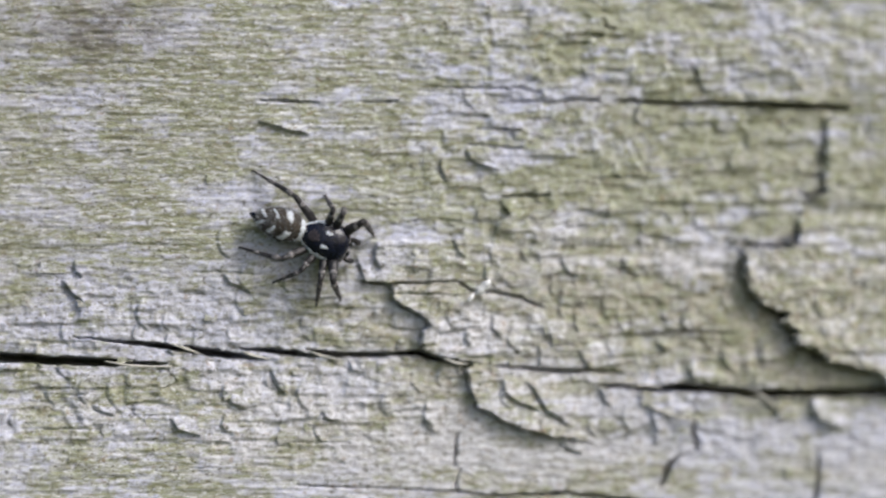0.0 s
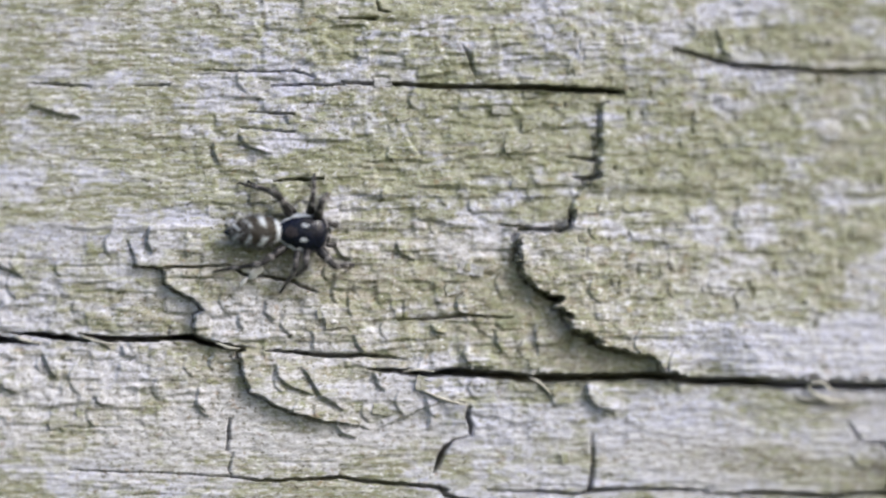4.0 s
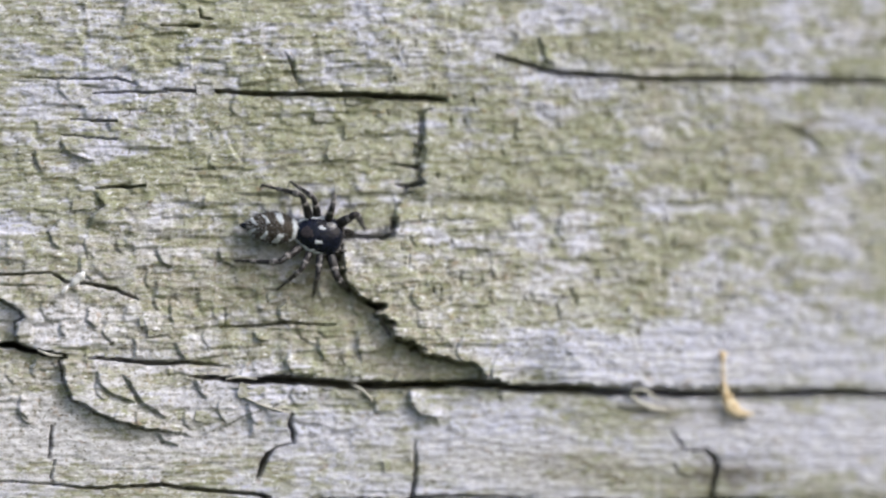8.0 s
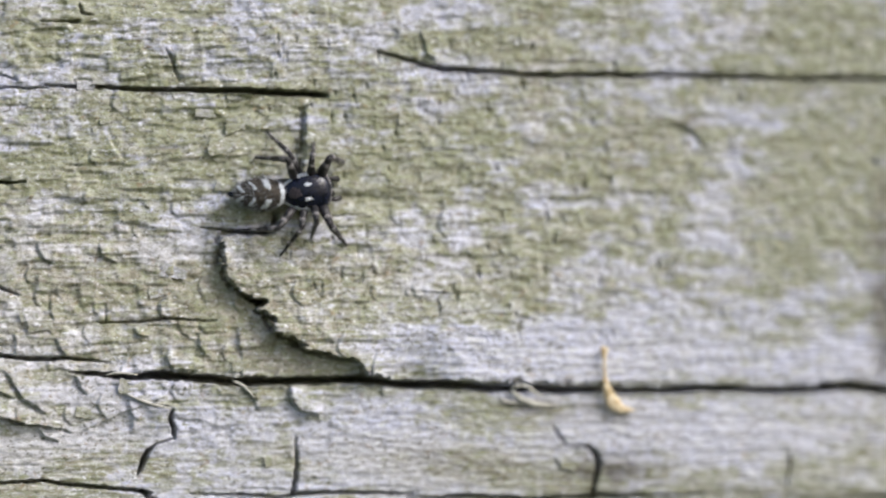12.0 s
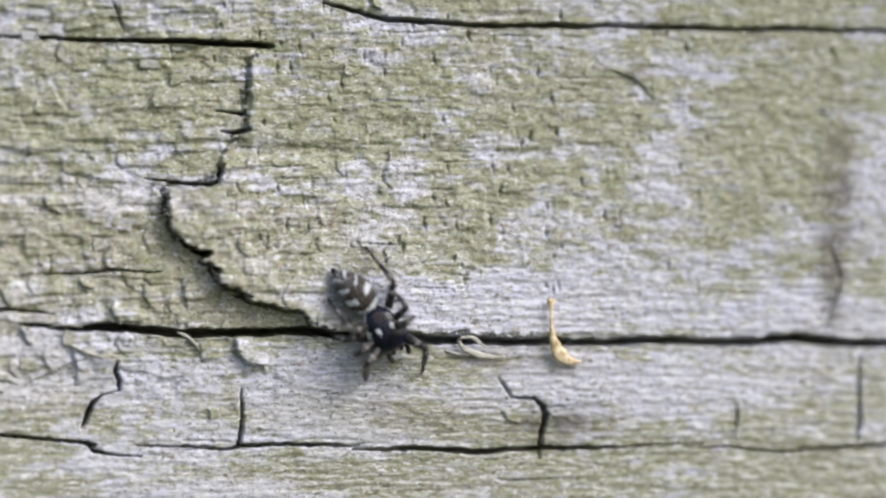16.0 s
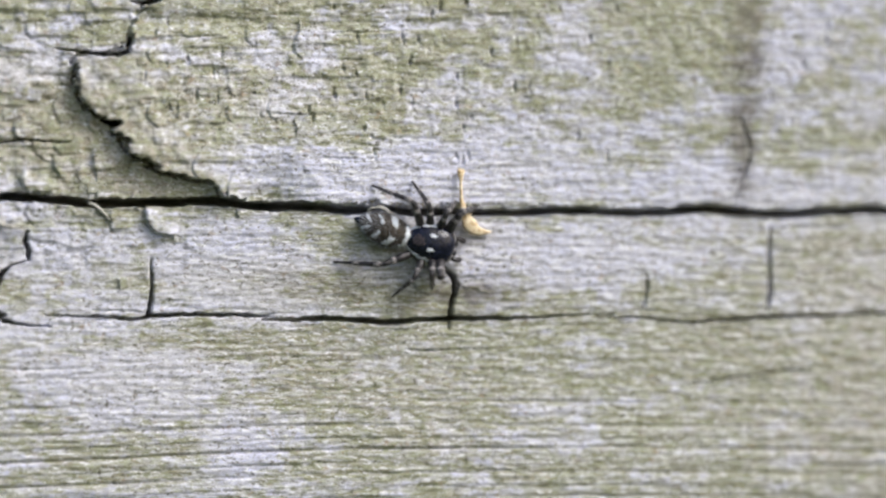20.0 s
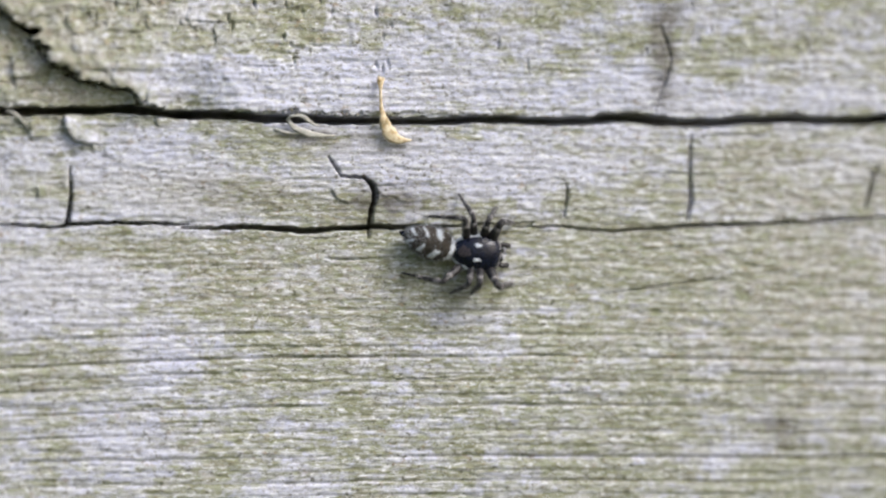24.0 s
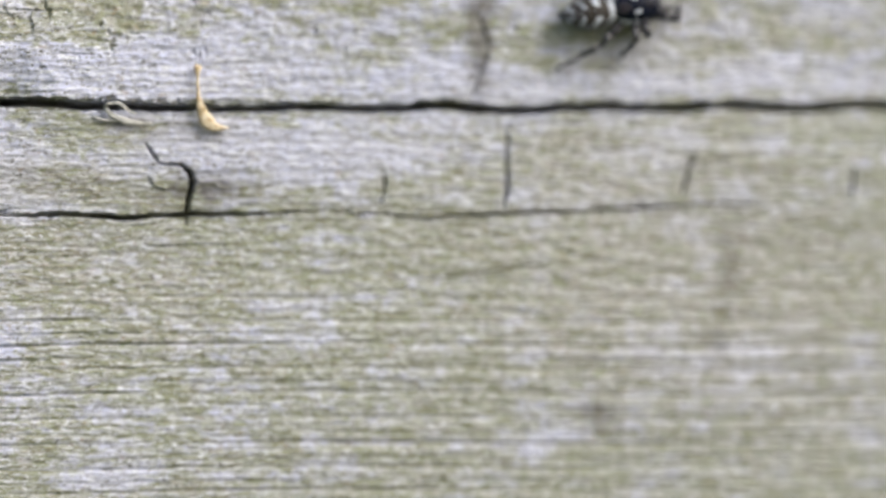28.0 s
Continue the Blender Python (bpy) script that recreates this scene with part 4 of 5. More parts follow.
def flake_mesh(seed):
    """A thin chip of weathered wood with a ragged outline, its left edge curling away from the board."""
    r = random.Random(seed)
    n, m = 7, 5
    bm = bmesh.new()
    wide, tall = r.uniform(0.45, 0.95), r.uniform(0.22, 0.5)
    left = [r.uniform(-0.10, 0.10) for _ in range(m)]
    lo, hi = [r.uniform(-0.06, 0.06) for _ in range(n)], [r.uniform(-0.06, 0.06) for _ in range(n)]
    grid = []
    for side in (1, 0):
        rows = []
        for j in range(m):
            row = []
            for i in range(n):
                a, b = i / (n - 1), j / (m - 1)
                x = (a - 0.5) * 2 * wide + left[j] * (1 - a)
                z = (b - 0.5) * 2 * tall * (1 - 0.35 * a) + (lo[i] * (1 - b) + hi[i] * b)
                out = 0.13 * (1 - a) ** 2 - 0.05 * a + 0.02 * math.sin(5 * b + seed) + (0.05 if side else 0.0)
                row.append(bm.verts.new((x * MM, -out * MM, z * MM)))
            rows.append(row)
        grid.append(rows)
    top, low = grid
    for j in range(m - 1):
        for i in range(n - 1):
            bm.faces.new((top[j][i], top[j][i + 1], top[j + 1][i + 1], top[j + 1][i]))
            bm.faces.new((low[j][i], low[j + 1][i], low[j + 1][i + 1], low[j][i + 1]))
    ring = [(0, i) for i in range(n)] + [(j, n - 1) for j in range(1, m)] + [(m - 1, i) for i in range(n - 2, -1, -1)] + [(j, 0) for j in range(m - 2, 0, -1)]
    for (a, b), (c, d) in zip(ring, ring[1:] + ring[:1]):
        bm.faces.new((top[a][b], low[a][b], low[c][d], top[c][d]))
    me = bpy.data.meshes.new("flake")
    bm.to_mesh(me)
    bm.free()
    for name, value in (("fibre", 0.55), ("algae_and_shade", r.uniform(0.52, 0.70)), ("tan", r.uniform(0, 0.6)), ("stain_and_furrow", 0.0), ("run", 0.2)):
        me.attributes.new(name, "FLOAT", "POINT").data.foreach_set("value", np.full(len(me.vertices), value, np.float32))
    me.materials.append(WOOD)
    return me


chips = [flake_mesh(k) for k in range(12)]
rng = np.random.RandomState(93)
made = 0
while made < 80:
    u, v = rng.uniform(-42, 9), rng.uniform(-11, 8)
    i, j = np.searchsorted(us, u), np.searchsorted(vs, v)
    if rng.rand() > flaky[j, i] or R.h[j, i] < -0.35 or min(math.dist((u, v), p) for p in SHEET_EDGE) < 1.6:
        continue
    made += 1
    flake = new("flake", chips[rng.randint(12)])
    flake.parent = BOARD
    k = rng.uniform(0.35, 0.8)
    flake.matrix_basis = (Matrix.Translation(on_board(u, v, height(u, v) - 0.02)) @ Matrix.Rotation(radians(rng.uniform(-14, 14)), 4, "Y")
                          @ Matrix.Diagonal((k, k, k, 1)))


# ---- the spider ----
ABDOMEN_C, ABDOMEN_R = Vector((-2.29, 0, 0.95)), Vector((1.35, 0.82, 0.72))
HEAD_C, HEAD_R = Vector((0.0, 0, 0.95)), Vector((1.30, 0.98, 0.66))


def abdomen_shape(c):
    w = 1.0 - 0.22 * max(0, -c.x) ** 1.5 - 0.10 * max(0, c.x) ** 2
    return Vector((c.x, c.y * w, c.z * w))


def head_shape(c):
    w = 1.0 - 0.22 * max(0, -c.x) ** 2 + (0.16 if c.x > 0 else 0) * c.x
    return Vector((c.x if c.x < 0 else c.x ** 0.8 * 0.97, math.copysign(abs(c.y) ** 0.9, c.y) * w, c.z * (1 + 0.10 * c.x) if c.z > 0 else c.z * 0.8))


def shell(span, centre, radii, shape, proud, name, material, parent, thick=0.03):
    """A patch of dense hair that lies on a body: span is a test of the unit sphere."""
    bm = ellipsoid((0, 0, 0), (1000, 1000, 1000), 88, 60)
    def frayed(f):
        c = f.calc_center_median().normalized()
        return span(c + 0.06 * Vector((noise.noise(c * 6), noise.noise(c * 6 + Vector((7, 1, 3))), noise.noise(c * 6 + Vector((2, 8, 5))))))
    bmesh.ops.delete(bm, geom=[f for f in bm.faces if not frayed(f)], context="FACES")
    outer = {}
    for v in bm.verts:
        c = v.co.normalized()
        s = shape(c)
        outer[v] = Vector([(centre[i] + (radii[i] + proud) * s[i]) * MM for i in range(3)])
    edge = [e for e in bm.edges if e.is_boundary]
    rim = {v for e in edge for v in e.verts}
    for v, p in outer.items():
        mid = Vector(centre) * MM
        v.co = p if v not in rim else mid + (p - mid) * (1 - (proud + 0.03) / 0.8)
    return part(name, bm, material, parent)


def spider():
    root = tagged(new("spider"), "small black jumping spider with white-striped brown abdomen, walking on the board", "spider")
    abdomen = part("abdomen", ellipsoid(ABDOMEN_C, ABDOMEN_R, 36, 24, abdomen_shape), BROWN, root, "brown hairy abdomen")
    args = (ABDOMEN_C, ABDOMEN_R, abdomen_shape, 0.035)
    top = lambda c: c.z > -0.1
    shell(lambda c: 0.70 < c.x + 0.12 * abs(c.y) < 0.90 and c.z > -0.35, *args, "white_band", WHITE, abdomen)
    for s in (1, -1):
        shell(lambda c: abs(c.x - 0.22 + 0.3 * (abs(c.y) - 0.5)) < 0.15 and 0.26 < s * c.y < 0.92 and top(c), *args, "white_stripe", WHITE, abdomen)
        shell(lambda c: abs(c.x + 0.30 + 0.4 * (abs(c.y) - 0.4)) < 0.095 and 0.20 < s * c.y < 0.80 and top(c), *args, "white_stripe", WHITE, abdomen)
        shell(lambda c: abs(c.x + 0.76 + 0.4 * (abs(c.y) - 0.3)) < 0.10 and 0.08 < s * c.y < 0.6 and top(c), *args, "white_stripe", WHITE, abdomen)
    part("spinnerets", tube([(-3.6, 0, 0.85), (-3.8, 0, 0.8), (-3.95, 0, 0.75)], [0.2, 0.15, 0.04]), BLACK, abdomen)

    def on_abdomen(r):
        a, z = r.uniform(0, 2 * math.pi), r.uniform(-1, 1)
        c = Vector((z, math.sqrt(1 - z * z) * math.cos(a), math.sqrt(1 - z * z) * math.sin(a)))
        s = abdomen_shape(c)
        return Vector([ABDOMEN_C[i] + ABDOMEN_R[i] * s[i] for i in range(3)]), c
    part("hair", bristles(bmesh.new(), on_abdomen, 900, 0.22, 5), GREYHAIR, abdomen)
    part("pale_hair", bristles(bmesh.new(), on_abdomen, 380, 0.26, 15), WHITE, abdomen)

    head = part("carapace", ellipsoid(HEAD_C, HEAD_R, 36, 24, head_shape), BLACK, root, "glossy black carapace with white marks")
    args = (HEAD_C, HEAD_R, head_shape, 0.02)
    for s in (1, -1):
        shell(lambda c: (c.x + 0.02) ** 2 + (c.y - s * 0.34) ** 2 < 0.026 and c.z > 0, *args, "white_spot", WHITE, head)
        shell(lambda c: -0.95 < c.x < 0.25 and 0.76 < s * c.y / math.sqrt(max(1e-6, 1 - c.x * c.x)) < 0.99 and c.z > 0, *args, "pale_margin", WHITE, head)
        for x, y, z, q in ((1.13, 0.23, 1.05, 0.19), (1.0, 0.55, 1.12, 0.12), (0.55, 0.66, 1.32, 0.05), (0.08, 0.68, 1.36, 0.10)):
            part("eye", ellipsoid((x, s * y, z), (q, q, q), 16, 10), EYE, head)
    shell(lambda c: (c.x + 0.5) ** 2 / 0.075 + c.y ** 2 / 0.10 < 1 and c.z > 0, *args, "grey_patch", ROSE, head)
    shell(lambda c: c.x > 0.70 and -0.2 < c.z < 0.42 and abs(c.y) < 0.62, *args, "face_hair", GREYHAIR, head)

    def on_head(r):
        a, z = r.uniform(0, 2 * math.pi), r.uniform(-1, 1)
        c = Vector((z, math.sqrt(1 - z * z) * math.cos(a), math.sqrt(1 - z * z) * math.sin(a)))
        s = head_shape(c)
        return Vector([HEAD_C[i] + HEAD_R[i] * s[i] for i in range(3)]), c
    part("hair", bristles(bmesh.new(), on_head, 90, 0.14, 6), LEG, head)
    part("waist", tube([(-1.3, 0, 0.85), (-1.05, 0, 0.85), (-0.8, 0, 0.85)], [0.22, 0.2, 0.3]), BLACK, root)
    part("underside", ellipsoid((0.0, 0, 0.6), (0.95, 0.6, 0.28), 20, 12), BLACK, root)
    for s in (1, -1):
        part("jaw", tube([(1.0, s * 0.2, 0.85), (1.25, s * 0.22, 0.6), (1.3, s * 0.2, 0.3)], [0.2, 0.18, 0.06]), BLACK, root)
        part("palp", tube([(0.95, s * 0.4, 0.75), (1.35, s * 0.52, 0.85), (1.6, s * 0.48, 0.6), (1.72, s * 0.42, 0.28)],
                          [0.11, 0.12, 0.15, 0.07]), LEG, root)
    return root, abdomen


# hips and leg lengths: (hip forward, hip sideways, upper length, lower length, thickness)
HIPS = [(0.62, 0.46, 1.7, 1.95, 0.235), (0.25, 0.55, 1.65, 1.95, 0.19), (-0.15, 0.55, 1.6, 2.0, 0.18), (-0.52, 0.48, 2.0, 2.65, 0.195)]


def leg_parts(root, upper, lower, thick):
    leg = part("leg", tube([(-0.08, 0, 0), (0.2, 0, 0), (upper * 0.4, 0, 0.05), (upper * 0.66, 0, 0.04), (upper * 0.74, 0, 0.0),
                            (upper * 0.9, 0, 0.03), (upper + 0.04, 0, 0)],
                           [thick * k for k in (0.8, 0.95, 1.15, 0.95, 0.7, 0.8, 0.6)], 12), LEG, root)
    shin = part("shin", tube([(-0.04, 0, 0), (lower * 0.2, 0, 0.03), (lower * 0.45, 0, 0.03), (lower * 0.52, 0, 0), (lower * 0.8, 0, 0), (lower * 0.97, 0, 0), (lower, 0, 0)],
                             [thick * k for k in (0.58, 0.68, 0.54, 0.40, 0.33, 0.24, 0.10)], 10), LEG, leg)
    shin.location = (upper * MM, 0, 0)
    for a, r in ((0.12, 0.78), (0.55, 0.54)):
        w = lower * 0.07
        part("pale_ring", tube([(lower * a - w, 0, 0.02), (lower * a, 0, 0.025), (lower * a + w, 0, 0.02)],
                               [thick * r * 0.9, thick * r * 1.08, thick * r * 0.9], 10), RING, shin)
    part("pale_ring", tube([(upper * 0.66, 0, 0.03), (upper * 0.72, 0, 0.02), (upper * 0.78, 0, 0.01)], [thick * 0.95, thick * 0.92, thick * 0.82], 12), RING, leg)

    def around(length, taper):
        def at(r):
            q, x = r.uniform(0, 2 * math.pi), r.uniform(0.05, 1.0)
            n = Vector((0, math.cos(q), math.sin(q)))
            return Vector((x * length, 0, 0)) + n * thick * 0.6 * (1 - taper * x), n
        return at
    part("leg_hair", bristles(bmesh.new(), around(upper, 0.2), 110, 0.22, 8, Vector((1, 0, 0))), GREYHAIR, leg)
    part("shin_hair", bristles(bmesh.new(), around(lower, 0.7), 120, 0.2, 9, Vector((1, 0, 0))), GREYHAIR, shin)
    return leg, shin


SPIDER, ABDOMEN = spider()
LEGS = []
for side in (1, -1):
    for fx, fy, upper, lower, thick in HIPS:
        LEGS.append((leg_parts(SPIDER, upper, lower, thick), Vector((fx, side * fy, 0.75)), upper, lower))

# ---- the way of the spider ----
STRIDES = []


def stride(t, u, v, turn, bend, feet):
    """Where the spider is at t: mm right and up, heading, the abdomen's swing, and its feet ahead of and to the left of it."""
    STRIDES.append((t, u, v, turn, bend, feet))


stride(0, -26.01, 0.86, -21, 2, [(2.29, 1.09), (0.39, 1.9), (-0.76, 2.11), (-4.55, 1.96), (1.89, -2.48), (0.84, -3.15), (-1.59, -2.85), (-3.82, -1.82)])
stride(0.5, -23.79, 0.42, -22, 6, [(1.86, 1.1), (0.04, 2.01), (-2.11, 1.96), (-3.36, 1.76), (1.91, -2.18), (0.96, -3.39), (-1.72, -3.55), (-3.87, -1.81)])
stride(1, -22.57, -0.25, -20, 7, [(2.36, 1.12), (0.64, 2.47), (-1.36, 2.55), (-4.33, 1.61), (1.78, -2.31), (0.49, -2.68), (-0.92, -2.99), (-3.95, -1.96)])
stride(1.5, -21.66, -0.53, -16, -2, [(1.48, 1.07), (0.35, 1.9), (-1.7, 2.11), (-3.02, 1.84), (1.76, -2.37), (0.04, -2.96), (-1.54, -3.01), (-3.95, -1.51)])
stride(2, -20.9, -0.53, -16, 5, [(2.18, 2.05), (0.03, 1.92), (-1.41, 2.9), (-4.6, 1.77), (1.93, -2), (1.2, -2.42), (-1.79, -3.09), (-2.81, -1.99)])
stride(2.5, -19.92, -0.01, -2, 0, [(1.81, 1.46), (0.18, 3.02), (-1.29, 2.29), (-3.95, 1.8), (2.31, -1.49), (0.55, -3), (-0.78, -3.24), (-3.42, -1.81)])
stride(3, -18.75, 0.14, 2, -6, [(1.81, 2.17), (0.19, 2.43), (-1.94, 1.76), (-2.85, 2.85), (2.9, -1.26), (0.48, -2.08), (-1.74, -2.56), (-3.72, -1.71)])
stride(3.5, -18.05, 0.25, -2, 4, [(1.55, 2.12), (-0.02, 3.11), (-2.56, 2.14), (-3.54, 2.48), (2.35, -1.1), (0.38, -1.95), (-0.93, -2.86), (-3.82, -2.22)])
stride(5.5, -9.23, 1.02, -10, 9, [(1.75, 1.8), (0.02, 2.52), (-1.83, 3), (-4.38, 1.53), (2.11, -2.32), (0.24, -2.81), (-2.36, -3.56), (-3.62, -2.16)])
stride(6, -8.5, 1.03, -12, 8, [(1.53, 1.45), (0.42, 2.23), (-2.57, 2.71), (-3.08, 2.06), (1.68, -2.67), (-0.4, -2.96), (-1.42, -2.9), (-4.45, -2.39)])
stride(7, -6.63, 0.77, -11, 9, [(1.6, 1.54), (0.34, 2.39), (-1.61, 2.27), (-4.35, 2.09), (1.78, -2.07), (0.36, -3.18), (-0.42, -2.51), (-2.77, -1.7)])
stride(8, -6.24, 0.69, -13, 8, [(2.27, 0.77), (0.33, 2.26), (-1.94, 2.29), (-3.29, 1.79), (2.25, -2.36), (0.48, -3.04), (-1.35, -3.09), (-3.76, -2.17)])
stride(8.5, -5.36, 0.9, -6, 2, [(2.62, 1.46), (0.22, 2.03), (-0.91, 2.54), (-3.73, 1.98), (1.56, -1.34), (0.17, -1.85), (-1.13, -1.44), (-2.41, -1.22)])
stride(9, -3.8, 2, 4, 3, [(1.85, 2.29), (0.16, 2.51), (-1.18, 2.52), (-2.64, 2.18), (1.04, -1.41), (0.51, -2.45), (-0.52, -1.84), (-2.74, -1.49)])
stride(9.5, -3.58, 2.54, 15, -5, [(1.76, 2.12), (0.51, 2.63), (-1.08, 2.58), (-2.6, 2.05), (1.9, -1.61), (0.19, -1.81), (-1.04, -3.34), (-3.92, -1.95)])
stride(10, -3.38, 2.88, 17, -4, [(1.68, 2.13), (0.42, 2.9), (-1.04, 2.7), (-2.73, 1.82), (2.23, -1.51), (0.49, -2.28), (-1.3, -3.03), (-2.89, -1.41)])
stride(11, -2.38, 3.58, 23, -5, [(1.94, 2.42), (0.55, 2.8), (-1.8, 2.52), (-3.45, 2.04), (2.04, -1.54), (-0.79, -2.75), (-1.53, -3.12), (-3.4, -1.56)])
stride(11.5, -1.64, 2.9, 13, -4, [(1.9, 2.13), (-0.22, 3.29), (-0.84, 2.24), (-2.14, 1.81), (1.58, -1.1), (-0.03, -2.83), (-1.76, -3.15), (-2.87, -1.23)])
stride(12, -0.94, 2.61, 6, -6, [(2.1, 1.26), (0.7, 2.41), (-1.56, 3.11), (-2.33, 1.94), (1.74, -2.84), (-0.01, -2.37), (-1.61, -3), (-3.61, -1.52)])
stride(12.5, -0.94, 2.48, 2, 2, [(2.12, 1.4), (0.46, 2.54), (-1.77, 2.8), (-2.6, 2.11), (1.98, -2.35), (0.2, -2.2), (-1.56, -3.65), (-3.82, -1.96)])
stride(14.5, 1.88, -1.18, -36, 12, [(1.88, 0.83), (0.59, 1.88), (-1.5, 1.83), (-3.93, 0.07), (3.22, -2.57), (0.36, -3.13), (-0.39, -3.73), (-2.63, -2.83)])
stride(15, 3.54, -4.21, -49, 11, [(1.57, 1.08), (0.25, 1.53), (-1.84, 2.08), (-4.7, 0.31), (2.26, -2.68), (0.18, -2.28), (-0.83, -3.1), (-2.48, -2.22)])
stride(15.5, 5.15, -5.71, -54, 6, [(1.86, 0.25), (0.93, 1.45), (-1.63, 1.84), (-3.28, 1.57), (1.8, -2.23), (0.54, -3.97), (-1.3, -2.11), (-3.09, -1.48)])
stride(16, 5.56, -6.52, -58, 13, [(2.91, 0.52), (0.32, 1.64), (-1.64, 1.36), (-3.91, 1.39), (1.75, -2.05), (0.41, -1.84), (-0.99, -2.23), (-2.7, -1.53)])
stride(16.5, 7.75, -8.51, -49, 0, [(2.62, 0.73), (0.21, 1.25), (-0.96, 1.22), (-3.83, 1.6), (1.74, -2.24), (0.84, -2.65), (-1.86, -3.74), (-3.79, -1.77)])
stride(17, 8.38, -8.48, -42, -3, [(2.21, -0.01), (1.95, 2.45), (-0.38, 1.45), (-3.78, 1.51), (2.92, -2.2), (0.32, -4.02), (-0.66, -3.36), (-2.71, -1.35)])
stride(17.5, 9.42, -8.54, -36, 1, [(1.95, 1.95), (0.28, 1.51), (-1.68, 2.81), (-4.56, 1.31), (2.33, -1.95), (1.28, -2.73), (-1.81, -3.76), (-2.86, -2.17)])
stride(18, 11.13, -8.74, -33, 5, [(1.48, 1.92), (-0.18, 2.27), (-2.24, 2.13), (-3.2, 1.39), (2.56, -0.85), (1.25, -0.86), (-1.14, -3.25), (-2.76, -1.31)])
stride(18.5, 11.39, -8.54, -20, -6, [(2.22, 1.02), (0.32, 1.81), (-1.34, 3.12), (-3.56, 2.19), (2.06, -1.72), (1.13, -2.38), (-1.48, -2.28), (-3.03, -1.25)])
stride(19, 12.14, -8.54, -18, 2, [(1.63, 1.65), (0.67, 1.96), (-1.83, 2.82), (-3.41, 1.87), (1.63, -0.89), (0.93, -2.28), (-0.72, -3.04), (-3.19, -1.65)])
stride(19.5, 12.44, -8.51, -9, -6, [(1.98, 2.02), (1.16, 2.09), (-1.64, 3.06), (-3.36, 2.17), (0.9, -1.3), (0.47, -2.39), (-1.46, -3), (-4.51, -1.77)])
stride(20, 12.33, -8.72, -13, -7, [(1.91, 2.26), (0.86, 2.32), (-1.51, 2.79), (-3.42, 2.13), (0.92, -0.96), (0.69, -2.15), (-1.17, -3), (-4.4, -1.97)])
stride(20.5, 12.43, -8.65, -14, -6, [(1.57, 2.11), (0.63, 2.19), (-1.97, 3.09), (-3.68, 2.04), (1.46, -0.74), (0.6, -2.26), (-1.2, -2.92), (-4.43, -1.97)])
stride(21, 13.23, -8.72, 2, -24, [(1.94, 2.18), (0.4, 1.44), (-1.43, 3.22), (-2.87, 2.28), (1.72, -0.72), (0.87, -1.89), (-1.5, -0.89), (-3.92, -1.19)])
stride(21.5, 13.37, -9.04, 2, -21, [(1.88, 2), (0.69, 2.34), (-1.49, 3.12), (-3.23, 2.18), (2.87, -1.11), (0.64, -1.67), (-1.61, -2.89), (-3.65, -1.11)])
stride(23.5, 17.92, -13.68, -12, -2, [(1.91, 1.75), (-0.02, 2.17), (-1.05, 3.18), (-3.69, 1.61), (2.02, -1.7), (0.69, -2.7), (-1.04, -3.22), (-3.07, -1.84)])
stride(24, 18.58, -13.71, -5, -14, [(1.88, 1.65), (0.92, 2.37), (-1.02, 2.82), (-2.43, 1.6), (2.02, -1.36), (0.03, -2.02), (-1.03, -2.11), (-3.51, -1.3)])
stride(24.5, 19.52, -13.32, 2, -14, [(1.99, 1.97), (0.72, 2.73), (-0.73, 1.59), (-2.51, 2.07), (1.76, -1.13), (0.81, -2.29), (-1.82, -2.68), (-3.48, -1.7)])
stride(25, 21.95, -11.87, 14, -12, [(2.23, 2.16), (0.07, 2.6), (-0.42, 3.96), (-3.94, 1.85), (1.67, -1.31), (0.8, -1.92), (-2.27, -2.6), (-3.09, -1.77)])
stride(25.5, 24.62, -10.11, 23, -13, [(1.47, 1.39), (0.71, 2.16), (-0.51, 2.37), (-3.18, 2), (2.53, -0.7), (0.38, -1.63), (-1.24, -1.58), (-2.24, -1.36)])
stride(26, 26.22, -8.81, 19, -1, [(1.02, 2.12), (-0.18, 2.01), (-1.77, 2.04), (-2.67, 1.29), (1.39, -0.77), (0.78, -1.61), (-1.37, -1.39), (-3.55, -0.95)])
stride(26.5, 28.96, -6.03, 34, -11, [(2.13, 2.41), (0.73, 1.78), (-0.48, 2.86), (-2.22, 1.38), (1.19, -1.08), (0.35, -1.6), (-2.18, -2.29), (-3.59, -1.33)])
stride(27, 32.44, -3.15, 29, -3, [(1.34, 1.51), (-0.08, 1.84), (-1.34, 1.63), (-3.02, 2.33), (2.36, -0.78), (-0.13, -1.34), (-1.39, -2.59), (-3.94, -1.4)])
stride(28, 35.64, -2.05, 13, -6, [(2.21, 0.99), (0.82, 2.13), (-0.78, 2.29), (-3.4, 1.65), (2.33, -0.27), (0.09, -1.09), (-1.24, -2.43), (-4.48, -2.21)])


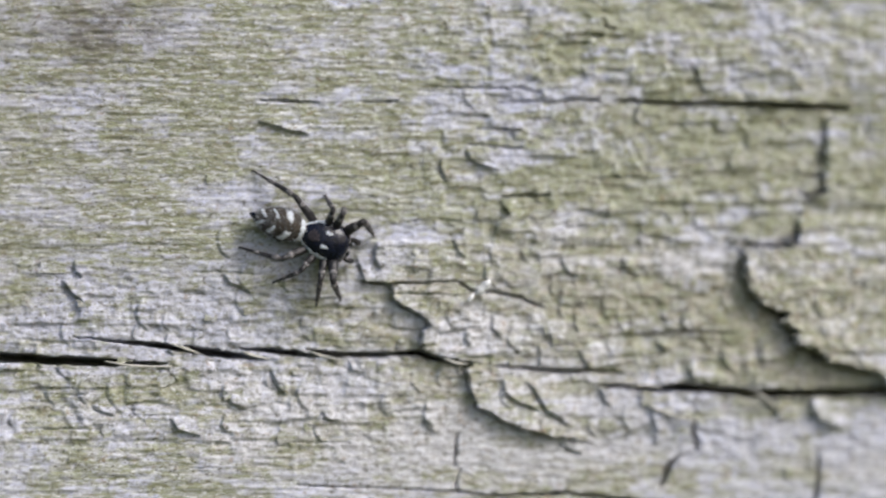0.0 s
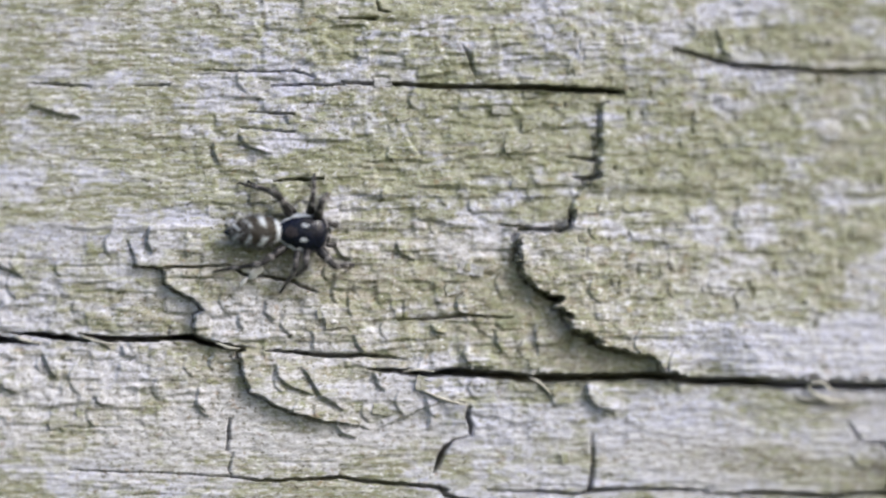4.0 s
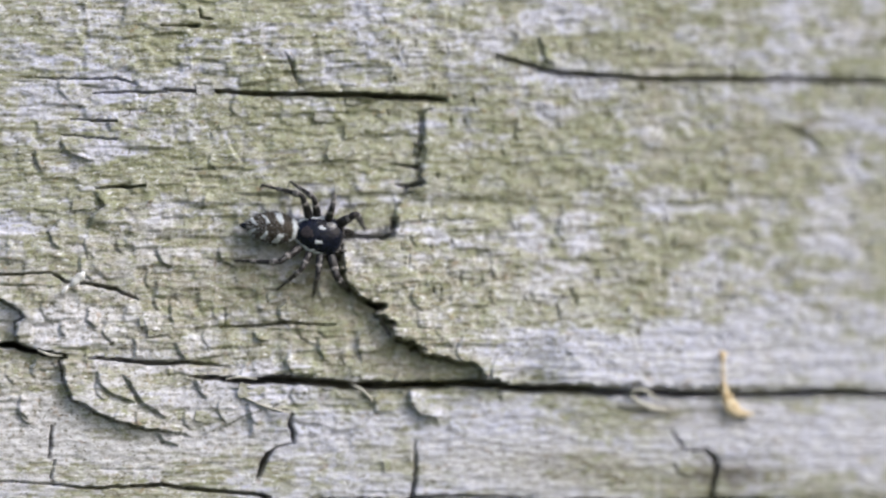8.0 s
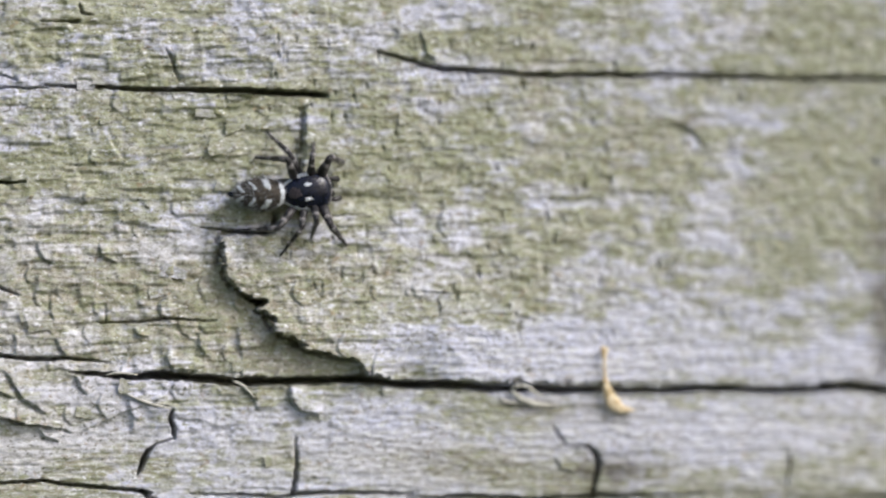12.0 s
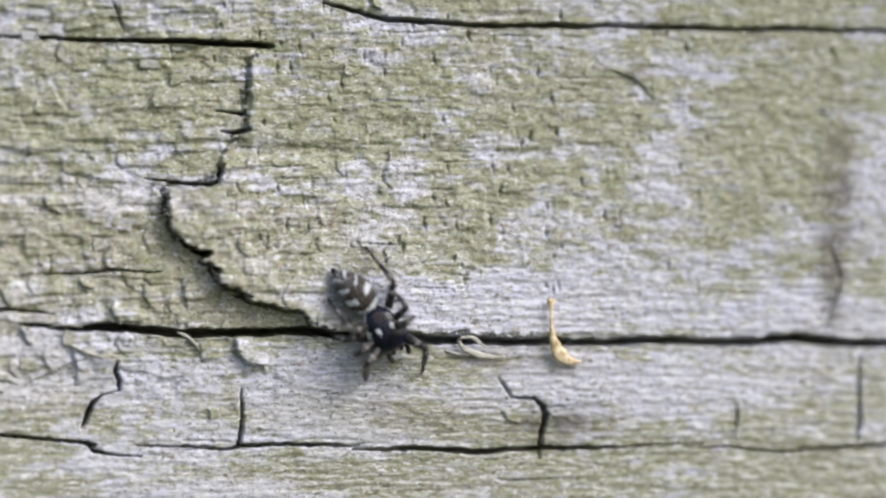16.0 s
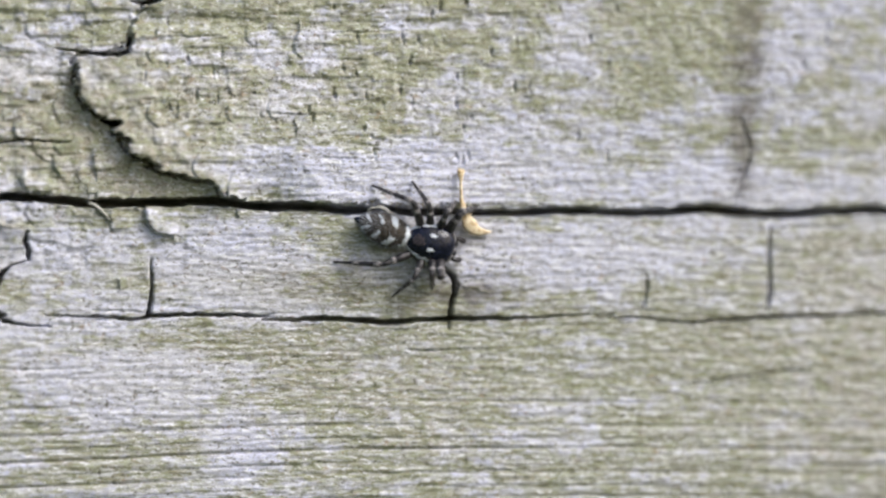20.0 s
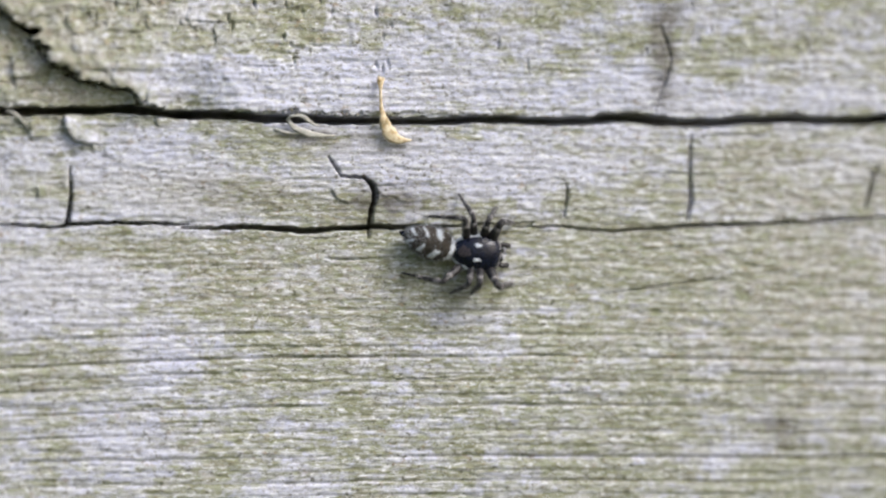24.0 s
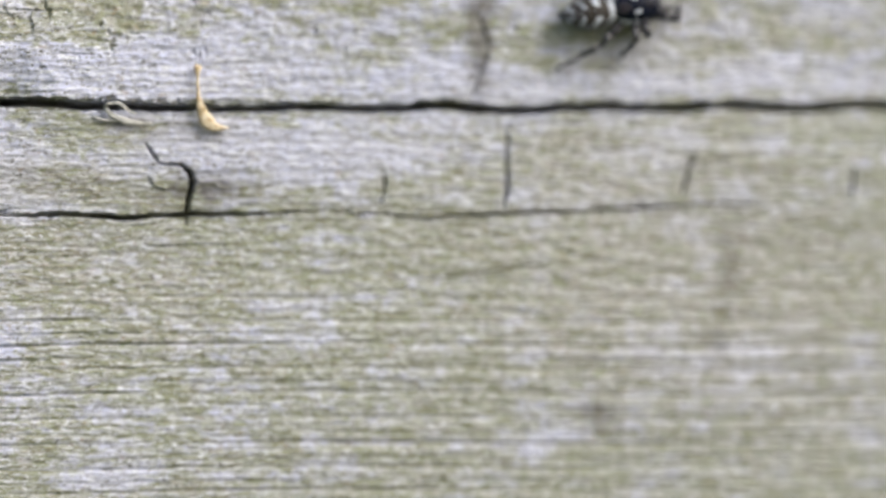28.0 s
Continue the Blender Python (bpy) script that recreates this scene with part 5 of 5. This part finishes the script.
def stance(t):
    """The body and the feet at t; in the long strides between the known ones the legs swing to and fro."""
    for a, b in zip(STRIDES, STRIDES[1:]):
        if a[0] <= t <= b[0]:
            k = (t - a[0]) / (b[0] - a[0])
            body = [p + (q - p) * k for p, q in zip(a[1:5], b[1:5])]
            swing = 0.8 * math.sin(math.pi * k) if b[0] - a[0] > 1.5 else 0.0
            feet = []
            for n, (p, q) in enumerate(zip(a[5], b[5])):
                beat = swing * math.sin(5.2 * math.pi * k + math.pi * ((n + n // 4) % 2))
                feet.append((p[0] + (q[0] - p[0]) * k + beat, p[1] + (q[1] - p[1]) * k))
            return body, feet
    return list(STRIDES[-1][1:5]), STRIDES[-1][5]


def smooth_height(u, v, r=1.2):
    return float(np.mean([max(height(u + r * a, v + r * b), -0.3) for a in (-1, -0.5, 0, 0.5, 1) for b in (-1, -0.5, 0, 0.5, 1)]))


def motions():
    times = [k * 0.25 for k in range(113)]
    path, bends, legs = [], [], [([], []) for _ in LEGS]
    waist = Vector((-1.08, 0, 0.88))
    for t in times:
        (u, v, turn, bend), feet = stance(t)
        c, s = math.cos(radians(turn)), math.sin(radians(turn))
        m = Matrix(((c, -s, 0, 0), (0, 0, -1, 0), (s, c, 0, 0), (0, 0, 0, 1)))
        base = smooth_height(u, v) - 0.14
        m.translation = on_board(u, v, base)
        path.append((t, m))
        bends.append((t, Matrix.Translation(waist * MM) @ Matrix.Rotation(radians(bend), 4, "Z") @ Matrix.Translation(-waist * MM)))
        for k, ((leg, shin), hip, upper, lower) in enumerate(LEGS):
            side = 1 if k < 4 else -1
            fx, fy = feet[k]
            f = Vector((fx, fy, max(height(u + fx * c - fy * s, v + fx * s + fy * c), -0.5) - base + 0.03))
            reach = f - hip
            d = min(max(reach.length, 0.8), upper + lower - 0.02)
            way = reach.normalized()
            up = Vector((0, 0.55 * side, 1.0))
            up = (up - way * up.dot(way)).normalized()
            a = math.acos(max(-1, min(1, (upper ** 2 + d ** 2 - lower ** 2) / (2 * upper * d))))
            x = (way * math.cos(a) + up * math.sin(a)).normalized()
            y = up.cross(way).normalized()
            lm = Matrix((x, y, x.cross(y))).transposed().to_4x4()
            lm.translation = hip * MM
            local = lm.to_3x3().inverted() @ (hip + way * d - hip - x * upper).normalized()
            sm = Matrix.Rotation(-math.atan2(local.z, local.x), 4, "Y")
            sm.translation = Vector((upper * MM, 0, 0))
            legs[k][0].append((t, lm))
            legs[k][1].append((t, sm))
    walk(SPIDER, path)
    walk(ABDOMEN, bends)
    for ((leg, shin), *_), (upper_rows, lower_rows) in zip(LEGS, legs):
        walk(leg, upper_rows)
        walk(shin, lower_rows)


motions()
